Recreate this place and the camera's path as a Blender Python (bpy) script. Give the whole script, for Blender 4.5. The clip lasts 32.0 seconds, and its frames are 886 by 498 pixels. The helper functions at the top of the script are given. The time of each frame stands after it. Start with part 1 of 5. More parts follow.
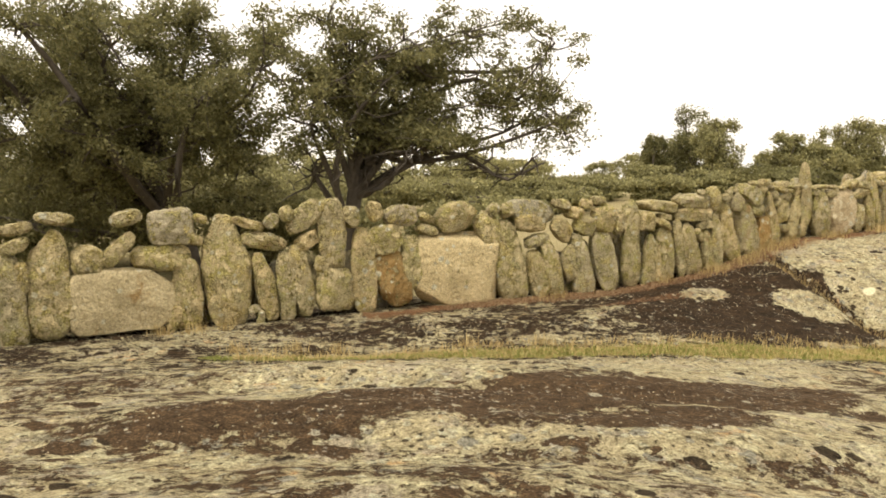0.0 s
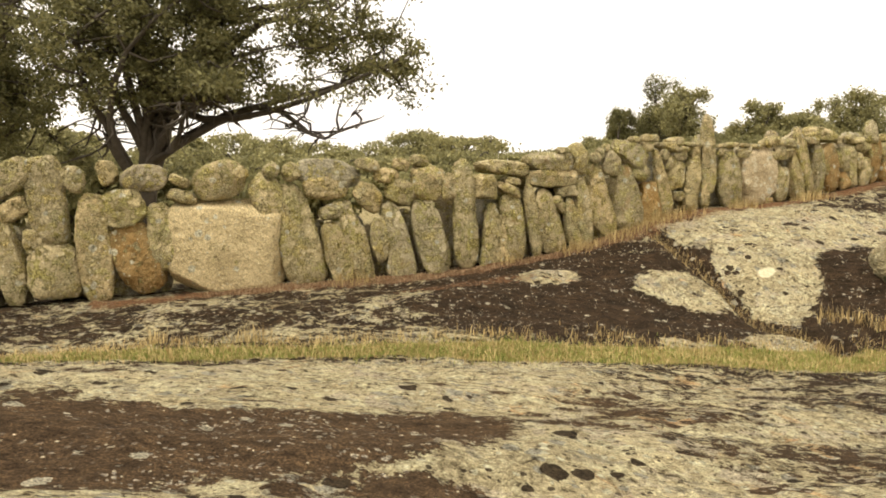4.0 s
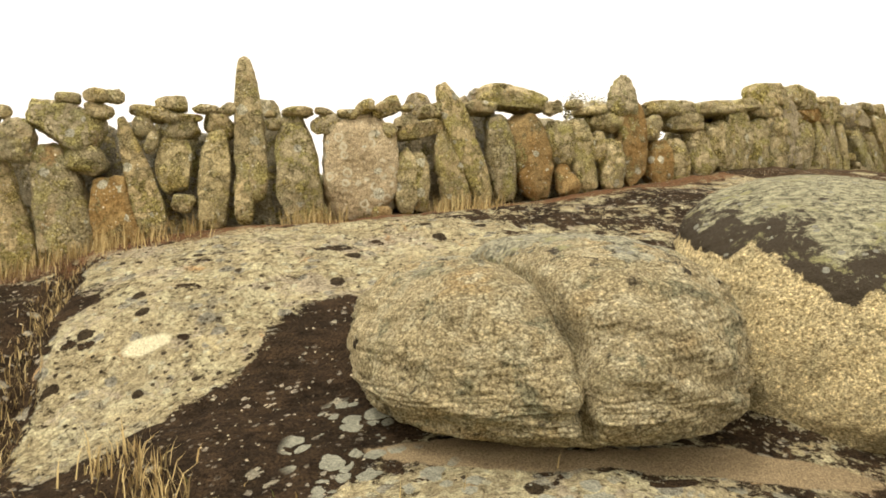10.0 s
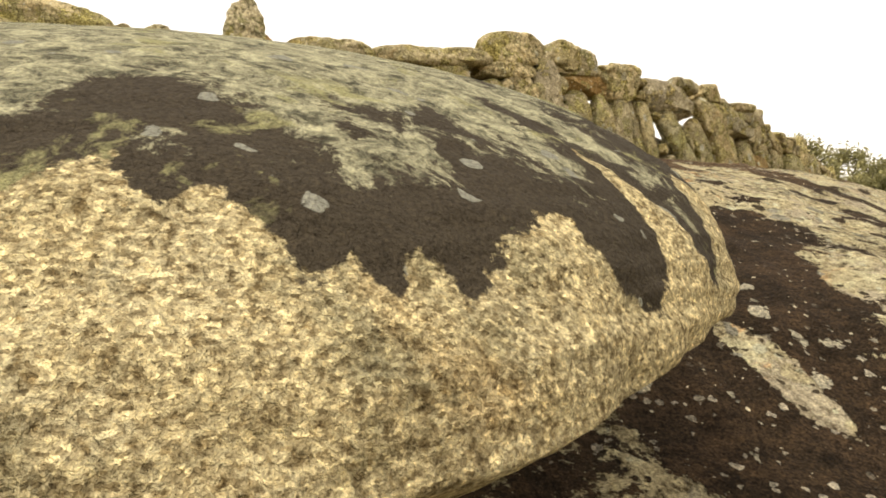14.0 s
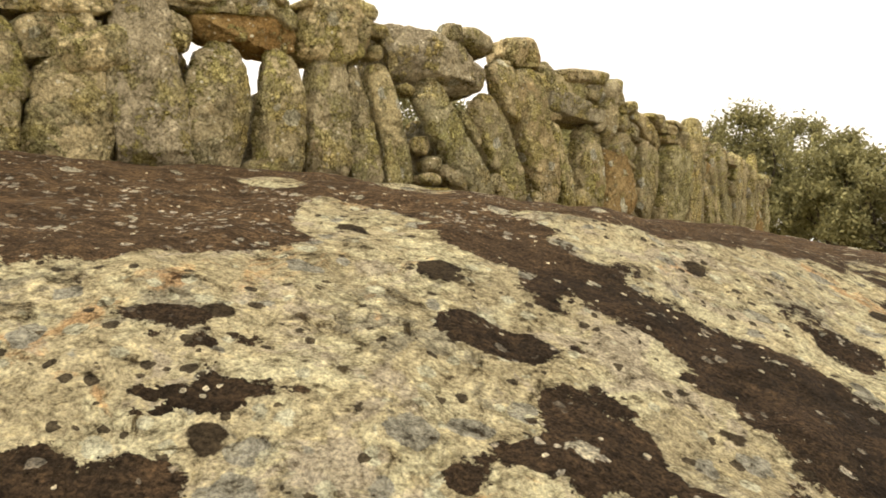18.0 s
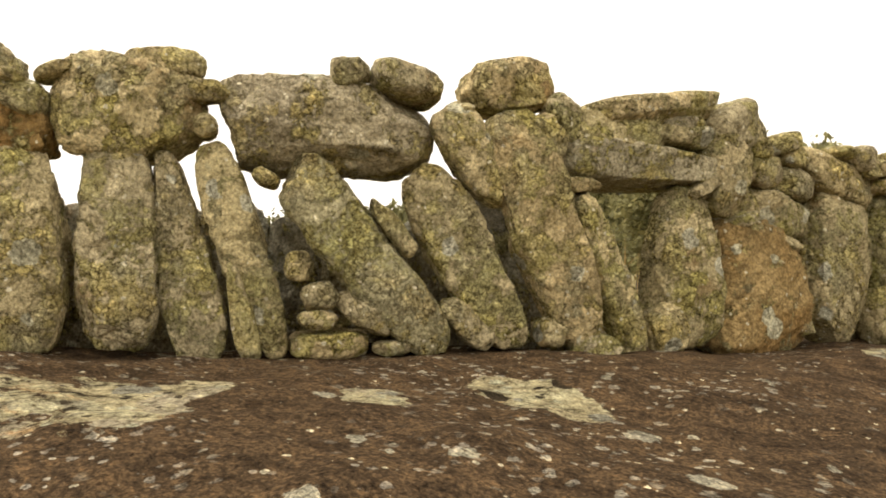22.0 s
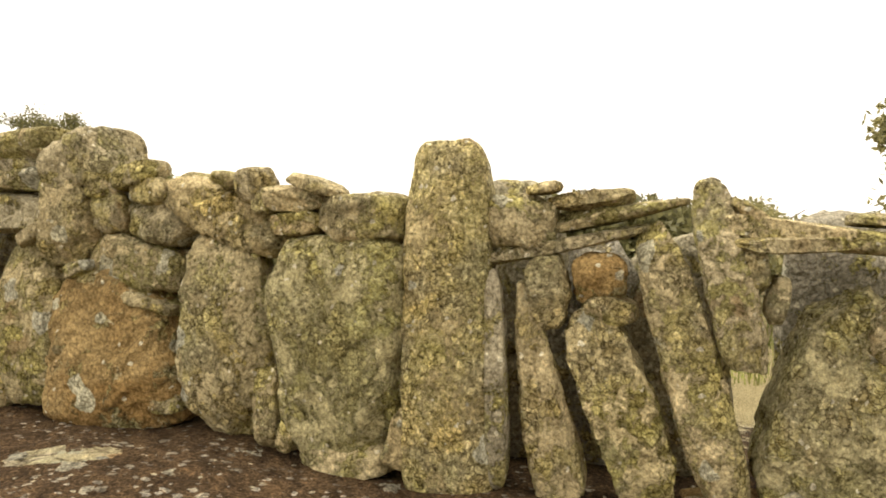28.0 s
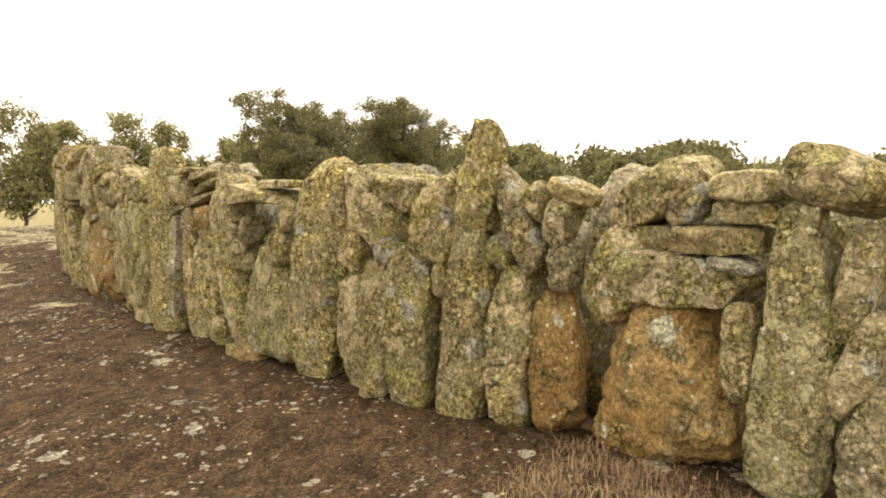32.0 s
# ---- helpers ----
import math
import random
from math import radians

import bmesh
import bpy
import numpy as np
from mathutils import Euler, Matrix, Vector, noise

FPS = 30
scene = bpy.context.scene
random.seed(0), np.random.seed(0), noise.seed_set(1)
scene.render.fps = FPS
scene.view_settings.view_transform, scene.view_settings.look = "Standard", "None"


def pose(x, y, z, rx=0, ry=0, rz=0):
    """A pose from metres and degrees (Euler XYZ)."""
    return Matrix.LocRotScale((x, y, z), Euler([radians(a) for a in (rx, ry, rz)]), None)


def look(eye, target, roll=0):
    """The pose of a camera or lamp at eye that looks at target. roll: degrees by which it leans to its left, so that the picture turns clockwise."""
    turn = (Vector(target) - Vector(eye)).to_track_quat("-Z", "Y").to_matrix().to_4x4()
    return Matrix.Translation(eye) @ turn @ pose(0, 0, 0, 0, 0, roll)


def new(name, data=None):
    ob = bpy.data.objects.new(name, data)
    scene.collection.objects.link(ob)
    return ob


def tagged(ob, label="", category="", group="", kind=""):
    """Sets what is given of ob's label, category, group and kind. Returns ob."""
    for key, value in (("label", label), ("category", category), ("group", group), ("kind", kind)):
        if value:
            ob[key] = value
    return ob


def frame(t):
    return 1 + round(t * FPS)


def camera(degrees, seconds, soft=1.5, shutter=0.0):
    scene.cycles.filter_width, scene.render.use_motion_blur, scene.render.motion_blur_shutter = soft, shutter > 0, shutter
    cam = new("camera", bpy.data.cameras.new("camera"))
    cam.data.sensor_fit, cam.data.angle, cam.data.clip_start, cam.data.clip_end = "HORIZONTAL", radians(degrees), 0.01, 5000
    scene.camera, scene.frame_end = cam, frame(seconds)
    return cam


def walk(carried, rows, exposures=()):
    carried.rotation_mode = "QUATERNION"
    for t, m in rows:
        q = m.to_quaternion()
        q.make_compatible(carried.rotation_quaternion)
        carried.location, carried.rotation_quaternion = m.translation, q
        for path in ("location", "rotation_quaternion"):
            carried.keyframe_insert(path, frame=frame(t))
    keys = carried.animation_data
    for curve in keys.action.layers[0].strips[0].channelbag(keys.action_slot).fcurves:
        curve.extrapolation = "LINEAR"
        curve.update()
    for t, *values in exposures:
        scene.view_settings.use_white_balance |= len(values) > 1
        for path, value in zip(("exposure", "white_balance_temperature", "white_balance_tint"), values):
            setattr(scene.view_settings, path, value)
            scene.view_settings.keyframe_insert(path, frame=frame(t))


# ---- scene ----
cam = camera(62.1, 32.0, soft=1.8)

PATH = [
    (0, (-0.241, -0.03, 1.802), (-0.15, 1.958, 1.601), 1.04),
    (0.5, (0.157, 0.296, 1.771), (0.248, 2.282, 1.556), 1.07),
    (1, (0.594, 0.634, 1.72), (0.684, 2.618, 1.488), 0.83),
    (1.5, (1.074, 0.957, 1.67), (1.164, 2.939, 1.42), 0.51),
    (2, (1.734, 1.26, 1.657), (1.812, 3.24, 1.384), 0.15),
    (2.5, (2.393, 1.752, 1.59), (2.452, 3.732, 1.319), 0.15),
    (3, (3.092, 2.289, 1.594), (3.136, 4.27, 1.322), 0.39),
    (3.5, (3.831, 2.794, 1.335), (3.856, 4.78, 1.101), 0.47),
    (5.5, (7.733, 4.994, 0.806), (7.605, 6.98, 0.607), -1.18),
    (6, (8.487, 5.593, 0.674), (8.341, 7.578, 0.477), -1.88),
    (6.5, (9.137, 6.286, 0.586), (8.992, 8.272, 0.396), -2.02),
    (7, (9.812, 6.982, 0.512), (9.658, 8.969, 0.346), -1.88),
    (7.5, (10.502, 7.67, 0.513), (10.335, 9.657, 0.368), -1.28),
    (8, (11.194, 8.388, 0.54), (11.009, 10.375, 0.412), -0.61),
    (8.5, (11.899, 9.038, 0.514), (11.697, 11.025, 0.404), -0.35),
    (9, (12.606, 9.716, 0.36), (12.373, 11.701, 0.285), -0.42),
    (9.5, (13.226, 10.361, 0.177), (12.979, 12.345, 0.137), -0.28),
    (10, (13.804, 10.963, 0.104), (13.553, 12.947, 0.077), -0.52),
    (10.5, (14.376, 11.561, 0.049), (14.115, 13.544, 0.036), -0.28),
    (11, (14.982, 12.143, 0.019), (14.695, 14.122, 0.029), 0.06),
    (11.5, (15.571, 12.757, -0.054), (15.301, 14.737, 0.015), 0.47),
    (12, (16.139, 13.073, -0.136), (15.922, 15.059, -0.043), 1.42),
    (12.5, (16.642, 13.558, -0.26), (16.466, 15.547, -0.138), 2.10),
    (13, (17.056, 14.043, -0.359), (16.898, 16.032, -0.22), 1.51),
    (13.5, (17.393, 14.515, -0.38), (17.223, 16.504, -0.258), 0.80),
    (14, (17.718, 14.948, -0.36), (17.462, 16.929, -0.253), 0.51),
    (14.5, (17.99, 15.174, -0.313), (17.7, 17.152, -0.26), 0.33),
    (15, (18.253, 15.97, -0.29), (17.984, 17.952, -0.267), -0.16),
    (15.5, (18.403, 16.631, -0.28), (18.341, 18.63, -0.258), -0.47),
    (17.5, (19.977, 18.57, 0.528), (19.828, 20.564, 0.491), 1.25),
    (18, (20.086, 19.07, 0.76), (19.894, 21.061, 0.734), 1.69),
    (18.5, (20.302, 19.491, 0.939), (20.047, 21.474, 0.904), 0.56),
    (19, (20.511, 19.935, 1.063), (20.199, 21.91, 1.041), -0.58),
    (19.5, (20.676, 20.337, 1.161), (20.292, 22.3, 1.16), -1.10),
    (20, (20.818, 20.719, 1.23), (20.314, 22.654, 1.264), -1.14),
    (20.5, (20.952, 21.062, 1.272), (20.305, 22.953, 1.343), -1.16),
    (21, (21.103, 21.403, 1.354), (20.321, 23.242, 1.427), -1.01),
    (21.5, (21.305, 21.751, 1.355), (20.422, 23.543, 1.454), -1.13),
    (22, (21.661, 22.127, 1.443), (20.653, 23.853, 1.508), -0.63),
    (22.5, (22.026, 22.506, 1.534), (20.897, 24.157, 1.555), -0.18),
    (23, (22.4, 22.926, 1.602), (21.136, 24.476, 1.592), -0.19),
    (23.5, (22.67, 23.31, 1.685), (21.263, 24.73, 1.636), 0.01),
    (24, (22.811, 23.603, 1.715), (21.275, 24.883, 1.672), 0.32),
    (24.5, (22.978, 23.859, 1.732), (21.323, 24.982, 1.708), 0.95),
    (26.5, (24.054, 25.31, 1.869), (22.137, 25.88, 1.863), 0.22),
    (27, (24.314, 25.835, 1.794), (22.411, 26.446, 1.848), 1.23),
    (27.5, (24.649, 26.499, 1.814), (22.75, 27.125, 1.861), 0.92),
    (28, (24.996, 27.264, 1.919), (23.078, 27.826, 1.877), 0.54),
    (28.5, (25.333, 27.992, 2.034), (23.392, 28.449, 1.88), 0.42),
    (29, (25.624, 28.62, 2.029), (23.663, 28.968, 1.842), 0.41),
    (29.5, (25.925, 29.16, 2.009), (23.948, 29.385, 1.805), 0.91),
    (30, (26.158, 29.667, 1.962), (24.17, 29.718, 1.748), 0.58),
    (30.5, (26.375, 30.131, 1.958), (24.392, 29.993, 1.73), -0.10),
    (31, (26.6, 30.59, 1.935), (24.634, 30.287, 1.72), -0.81),
    (31.5, (26.805, 31.05, 1.89), (24.86, 30.62, 1.712), -1.11),
    (32, (27.109, 31.558, 1.9), (25.177, 31.066, 1.744), -1.68),
]
walk(cam, [(t, look(eye, target, roll)) for t, eye, target, roll in PATH],
     exposures=((0.0, 0.55), (24.5, 0.55), (27.5, 0.75), (32.0, 0.84)))

# ---- light: bright overcast sky, weak wide sun behind the cloud ----
world = bpy.data.worlds.new("overcast_sky")
scene.world = world
world.use_nodes = True
wn, wl = world.node_tree.nodes, world.node_tree.links
wn.clear()
sky = wn.new("ShaderNodeTexSky")
sky.sky_type, sky.sun_disc = "NISHITA", False
sky.sun_elevation, sky.sun_rotation = radians(61), radians(223)
sky.air_density, sky.dust_density, sky.ozone_density = 1.0, 6.0, 0.6
cloud = wn.new("ShaderNodeMix")
cloud.data_type, cloud.blend_type = "RGBA", "MIX"
cloud.inputs[0].default_value = 0.86
cloud.inputs[7].default_value = (8.2, 7.5, 6.55, 1)
wl.new(sky.outputs[0], cloud.inputs[6])
back = wn.new("ShaderNodeBackground")
back.inputs["Strength"].default_value = 0.15
wl.new(cloud.outputs[2], back.inputs["Color"])
wl.new(back.outputs[0], wn.new("ShaderNodeOutputWorld").inputs["Surface"])

sun_data = bpy.data.lights.new("sun", "SUN")
sun_data.energy, sun_data.angle, sun_data.color = 1.5, radians(14), (1.0, 0.95, 0.86)
sun = new("sun", sun_data)
sun.matrix_world = look((0, 0, 30), (11, 12, 0))
scene.view_settings.exposure = 0.55

# ---- the plan: line of the wall, its foot, and the lie of the land ----
WALL = (
    (-10.3, 11.4), (-5.0, 14.35), (-1.7, 15.4), (1.75, 16.4), (5.1, 17.3), (7.05, 18.0), (8.8, 18.6), (10.35, 19.3), (11.9,
    19.7), (12.85, 20.2), (15.0, 21.25), (16.3, 21.9), (17.4, 22.85), (18.4, 23.75), (19.02, 24.38), (19.69, 24.86), (20.26, 25.4), (20.77, 25.94), (21.13, 26.47), (21.45, 27.05), (21.85, 27.5), (22.2, 28.0), (22.5, 28.65), (22.95, 29.25), (23.3,
    29.95), (23.65, 30.55), (23.85, 31.1), (24.4, 32.2), (25.3, 33.8))
W = np.array(WALL)
SEG = np.hypot(*np.diff(W, axis=0).T)
RUN = np.concatenate([[0], np.cumsum(SEG)])
FOOT_S = (0, 4, 6, 7.8, 10.4, 12.7, 15.3, 17.6, 18.75, 19.9, 21.1, 22.45, 23.8, 24.7, 26.1, 27.8, 29.2, 30.7, 32, 33.9, 35.5, 37, 38.5, 40, 42, 47)
FOOT_Z = (-1.4, -1.4, -1.34, -1.3, -1.16, -1.08, -0.98, -0.73, -0.52, -0.35, 0.12, 0.34, 0.38, 0.49, 0.65, 0.8, 1.02, 1.09, 1.09, 1.03, 0.98, 0.92, 0.87, 0.79, 0.77, 0.7)


def along(s):
    """The point of the wall's front line s metres along it, and its direction there, smoothed over the bends."""
    s = min(max(s, 0.7), RUN[-1] - 0.7)
    p = np.array([np.interp(s, RUN, W[:, 0]), np.interp(s, RUN, W[:, 1])])
    a = np.array([np.interp(s - 0.6, RUN, W[:, 0]), np.interp(s - 0.6, RUN, W[:, 1])])
    b = np.array([np.interp(s + 0.6, RUN, W[:, 0]), np.interp(s + 0.6, RUN, W[:, 1])])
    return p, (b - a) / np.linalg.norm(b - a)


def foot(s):
    return float(np.interp(s, FOOT_S, FOOT_Z))


# Heights of the land, area by area: x, y, z.
SPOTS = []
for s_ in range(1, 48, 2):
    p_, d_ = along(s_)
    SPOTS.append((p_[0], p_[1], foot(s_)))
    SPOTS.append((p_[0] - 1.5 * d_[1], p_[1] + 1.5 * d_[0], foot(s_) - 0.02))
SPOTS += [(-1.0, 13.3, -1.37), (3.5, 13.2, -1.2), (0.4, 8.2, -0.37), (8.2, 16.3, -0.97), (10.3, 15.7, -1.33), (10.65, 17.1, -0.47)]
SPOTS += [(20.35, 22.8, 0.81), (21.1, 23.7, 0.87), (19.85, 22.85, 0.9), (21.9, 26.75, 1.0)]
SPOTS += [(-0.2, 0.0, 0.42), (1.7, 1.3, 0.3), (3.8, 2.8, 0.0), (6.0, 4.1, -0.4), (8.5, 5.6, -0.72), (11.2, 8.4, -0.93), (13.8, 11.0, -1.28), (16.1, 13.0, -1.5)]
SPOTS += [(17.7, 15.0, -1.68), (18.6, 16.8, -1.5), (20.0, 18.6, -0.82), (20.3, 19.5, -0.42), (20.8, 20.7, -0.1), (21.7, 22.1, 0.15), (23.0, 23.9, 0.42), (24.0, 25.3, 0.58)]
SPOTS += [(25.0, 27.3, 0.6), (26.2, 29.7, 0.6), (27.1, 31.6, 0.55), (29.0, 35.5, 0.4)]
SPOTS += [(-10, 0, 0.3), (-6, -10, 0.4), (10, -8, -0.6), (22, 4, -1.8), (30, 16, -1.4), (32, 28, 0.2), (-12, 8, -0.9), (36, 40, 0), (-25, -5, 0)]
SPOTS += [(-8, 20, -1.4), (0, 26, -0.7), (10, 30, 0.6), (15, 32, 0.9), (18, 40, 0.9), (-20, 30, -1.5), (0, 50, 0.2), (20, 60, 0.8), (10, 45, 0.8)]
SP = np.array(SPOTS)


def _tps(r2):
    return 0.5 * r2 * np.log(r2 + 1e-9)


_n = len(SP)
_A = np.zeros((_n + 3, _n + 3))
_A[:_n, :_n] = _tps(((SP[:, None, :2] - SP[None, :, :2]) ** 2).sum(-1)) + 0.02 * np.eye(_n)
_A[:_n, _n], _A[:_n, _n + 1:] = 1, SP[:, :2]
_A[_n, :_n], _A[_n + 1:, :_n] = 1, SP[:, :2].T
_C = np.linalg.solve(_A, np.concatenate([SP[:, 2], [0, 0, 0]]))


def land(x, y):
    """Height of the land, for arrays x, y."""
    x, y = np.asarray(x, float), np.asarray(y, float)
    z = _C[_n] + _C[_n + 1] * x + _C[_n + 2] * y
    for k in range(_n):
        z = z + _C[k] * _tps((x - SP[k, 0]) ** 2 + (y - SP[k, 1]) ** 2)
    far = np.clip((np.hypot(x - 10, y - 15) - 32) / 20, 0, 1)
    return z * (1 - far) + far * (-0.6)

# ---- materials ----
def ramp(nt, fac, stops):
    r = nt.nodes.new("ShaderNodeValToRGB")
    e = r.color_ramp.elements
    while len(e) > 1:
        e.remove(e[-1])
    for i, (p, c) in enumerate(stops):
        k = e[0] if i == 0 else e.new(p)
        k.position, k.color = p, (*c, 1) if len(c) == 3 else c
    nt.links.new(fac, r.inputs[0])
    return r.outputs[0]


def noise_tex(nt, vec, scale, detail=4, rough=0.6, dist=0.0):
    n = nt.nodes.new("ShaderNodeTexNoise")
    n.inputs["Scale"].default_value, n.inputs["Detail"].default_value = scale, detail
    n.inputs["Roughness"].default_value, n.inputs["Distortion"].default_value = rough, dist
    nt.links.new(vec, n.inputs["Vector"])
    return n.outputs[0]


def mixc(nt, fac, a, b):
    m = nt.nodes.new("ShaderNodeMix")
    m.data_type = "RGBA"
    for sock, v in ((m.inputs[0], fac), (m.inputs[6], a), (m.inputs[7], b)):
        if isinstance(v, (int, float)):
            sock.default_value = v
        elif isinstance(v, tuple):
            sock.default_value = (*v, 1)
        else:
            nt.links.new(v, sock)
    return m.outputs[2]


def maths(nt, op, a, b=0.0, clamp=False):
    m = nt.nodes.new("ShaderNodeMath")
    m.operation, m.use_clamp = op, clamp
    for sock, v in zip(m.inputs, (a, b)):
        if isinstance(v, (int, float)):
            sock.default_value = v
        else:
            nt.links.new(v, sock)
    return m.outputs[0]


def bumped(nt, height, strength, distance, normal=None):
    b = nt.nodes.new("ShaderNodeBump")
    b.inputs["Strength"].default_value, b.inputs["Distance"].default_value = strength, distance
    nt.links.new(height, b.inputs["Height"])
    if normal is not None:
        nt.links.new(normal, b.inputs["Normal"])
    return b.outputs[0]


def blank(name, rough=0.9):
    m = bpy.data.materials.new(name)
    m.use_nodes = True
    nt = m.node_tree
    p = nt.nodes["Principled BSDF"]
    p.inputs["Roughness"].default_value = rough
    p.inputs["Specular IOR Level"].default_value = 0.25
    return m, nt, p


def coords(nt, shift=True):
    """Metres in the world; for stones shifted by each object's own random, so that no two share a pattern."""
    g = nt.nodes.new("ShaderNodeNewGeometry")
    if not shift:
        return g.outputs["Position"], None
    o = nt.nodes.new("ShaderNodeObjectInfo")
    s = nt.nodes.new("ShaderNodeVectorMath")
    s.operation = "SCALE"
    s.inputs[0].default_value = (37.0, 91.0, 53.0)
    nt.links.new(o.outputs["Random"], s.inputs["Scale"])
    a = nt.nodes.new("ShaderNodeVectorMath")
    nt.links.new(g.outputs["Position"], a.inputs[0])
    nt.links.new(s.outputs[0], a.inputs[1])
    return a.outputs[0], o.outputs["Random"]


def warp(nt, vec, scale, amount):
    """Coordinates pushed about by noise, for ragged edges."""
    n = nt.nodes.new("ShaderNodeTexNoise")
    n.inputs["Scale"].default_value, n.inputs["Detail"].default_value = scale, 4
    nt.links.new(vec, n.inputs["Vector"])
    a = nt.nodes.new("ShaderNodeVectorMath")
    a.operation = "SUBTRACT"
    a.inputs[1].default_value = (0.5, 0.5, 0.5)
    nt.links.new(n.outputs["Color"], a.inputs[0])
    k = nt.nodes.new("ShaderNodeVectorMath")
    k.operation = "SCALE"
    k.inputs["Scale"].default_value = amount
    nt.links.new(a.outputs[0], k.inputs[0])
    r = nt.nodes.new("ShaderNodeVectorMath")
    nt.links.new(vec, r.inputs[0])
    nt.links.new(k.outputs[0], r.inputs[1])
    return r.outputs[0]


def spots(nt, vec, scale, share, edge=0.03, size=0.5):
    """Scattered patches of many sizes: a share of the cells holds one."""
    vo = nt.nodes.new("ShaderNodeTexVoronoi")
    vo.inputs["Scale"].default_value = scale
    nt.links.new(vec, vo.inputs["Vector"])
    sp = nt.nodes.new("ShaderNodeSeparateColor")
    nt.links.new(vo.outputs["Color"], sp.inputs[0])
    rad = maths(nt, "MULTIPLY", maths(nt, "SUBTRACT", sp.outputs[0], 1 - share), size / share)
    return ramp(nt, maths(nt, "ADD", maths(nt, "SUBTRACT", rad, vo.outputs["Distance"]), 0.5), [(0.5, (0, 0, 0)), (0.5 + edge, (1, 1, 1))])


def times_(nt, c, tone, amount=1.0):
    g = nt.nodes.new("ShaderNodeMix")
    g.data_type, g.blend_type = "RGBA", "MULTIPLY"
    g.inputs[0].default_value = amount
    nt.links.new(c, g.inputs[6])
    nt.links.new(tone, g.inputs[7])
    return g.outputs[2]


def crevice_shade(nt, vec, scale, low):
    """Shade of the creases between plates of crust, put into the colour: low in the creases, 1 on the plates, strong
    only in places.
    """
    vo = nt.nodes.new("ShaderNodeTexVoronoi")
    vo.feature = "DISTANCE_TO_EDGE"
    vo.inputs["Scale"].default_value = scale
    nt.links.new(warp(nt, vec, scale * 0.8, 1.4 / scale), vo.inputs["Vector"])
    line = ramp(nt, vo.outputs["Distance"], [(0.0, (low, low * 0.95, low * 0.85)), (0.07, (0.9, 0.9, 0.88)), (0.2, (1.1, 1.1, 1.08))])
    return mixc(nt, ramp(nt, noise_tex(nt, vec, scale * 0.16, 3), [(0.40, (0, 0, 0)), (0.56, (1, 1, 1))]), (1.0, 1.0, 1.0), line)


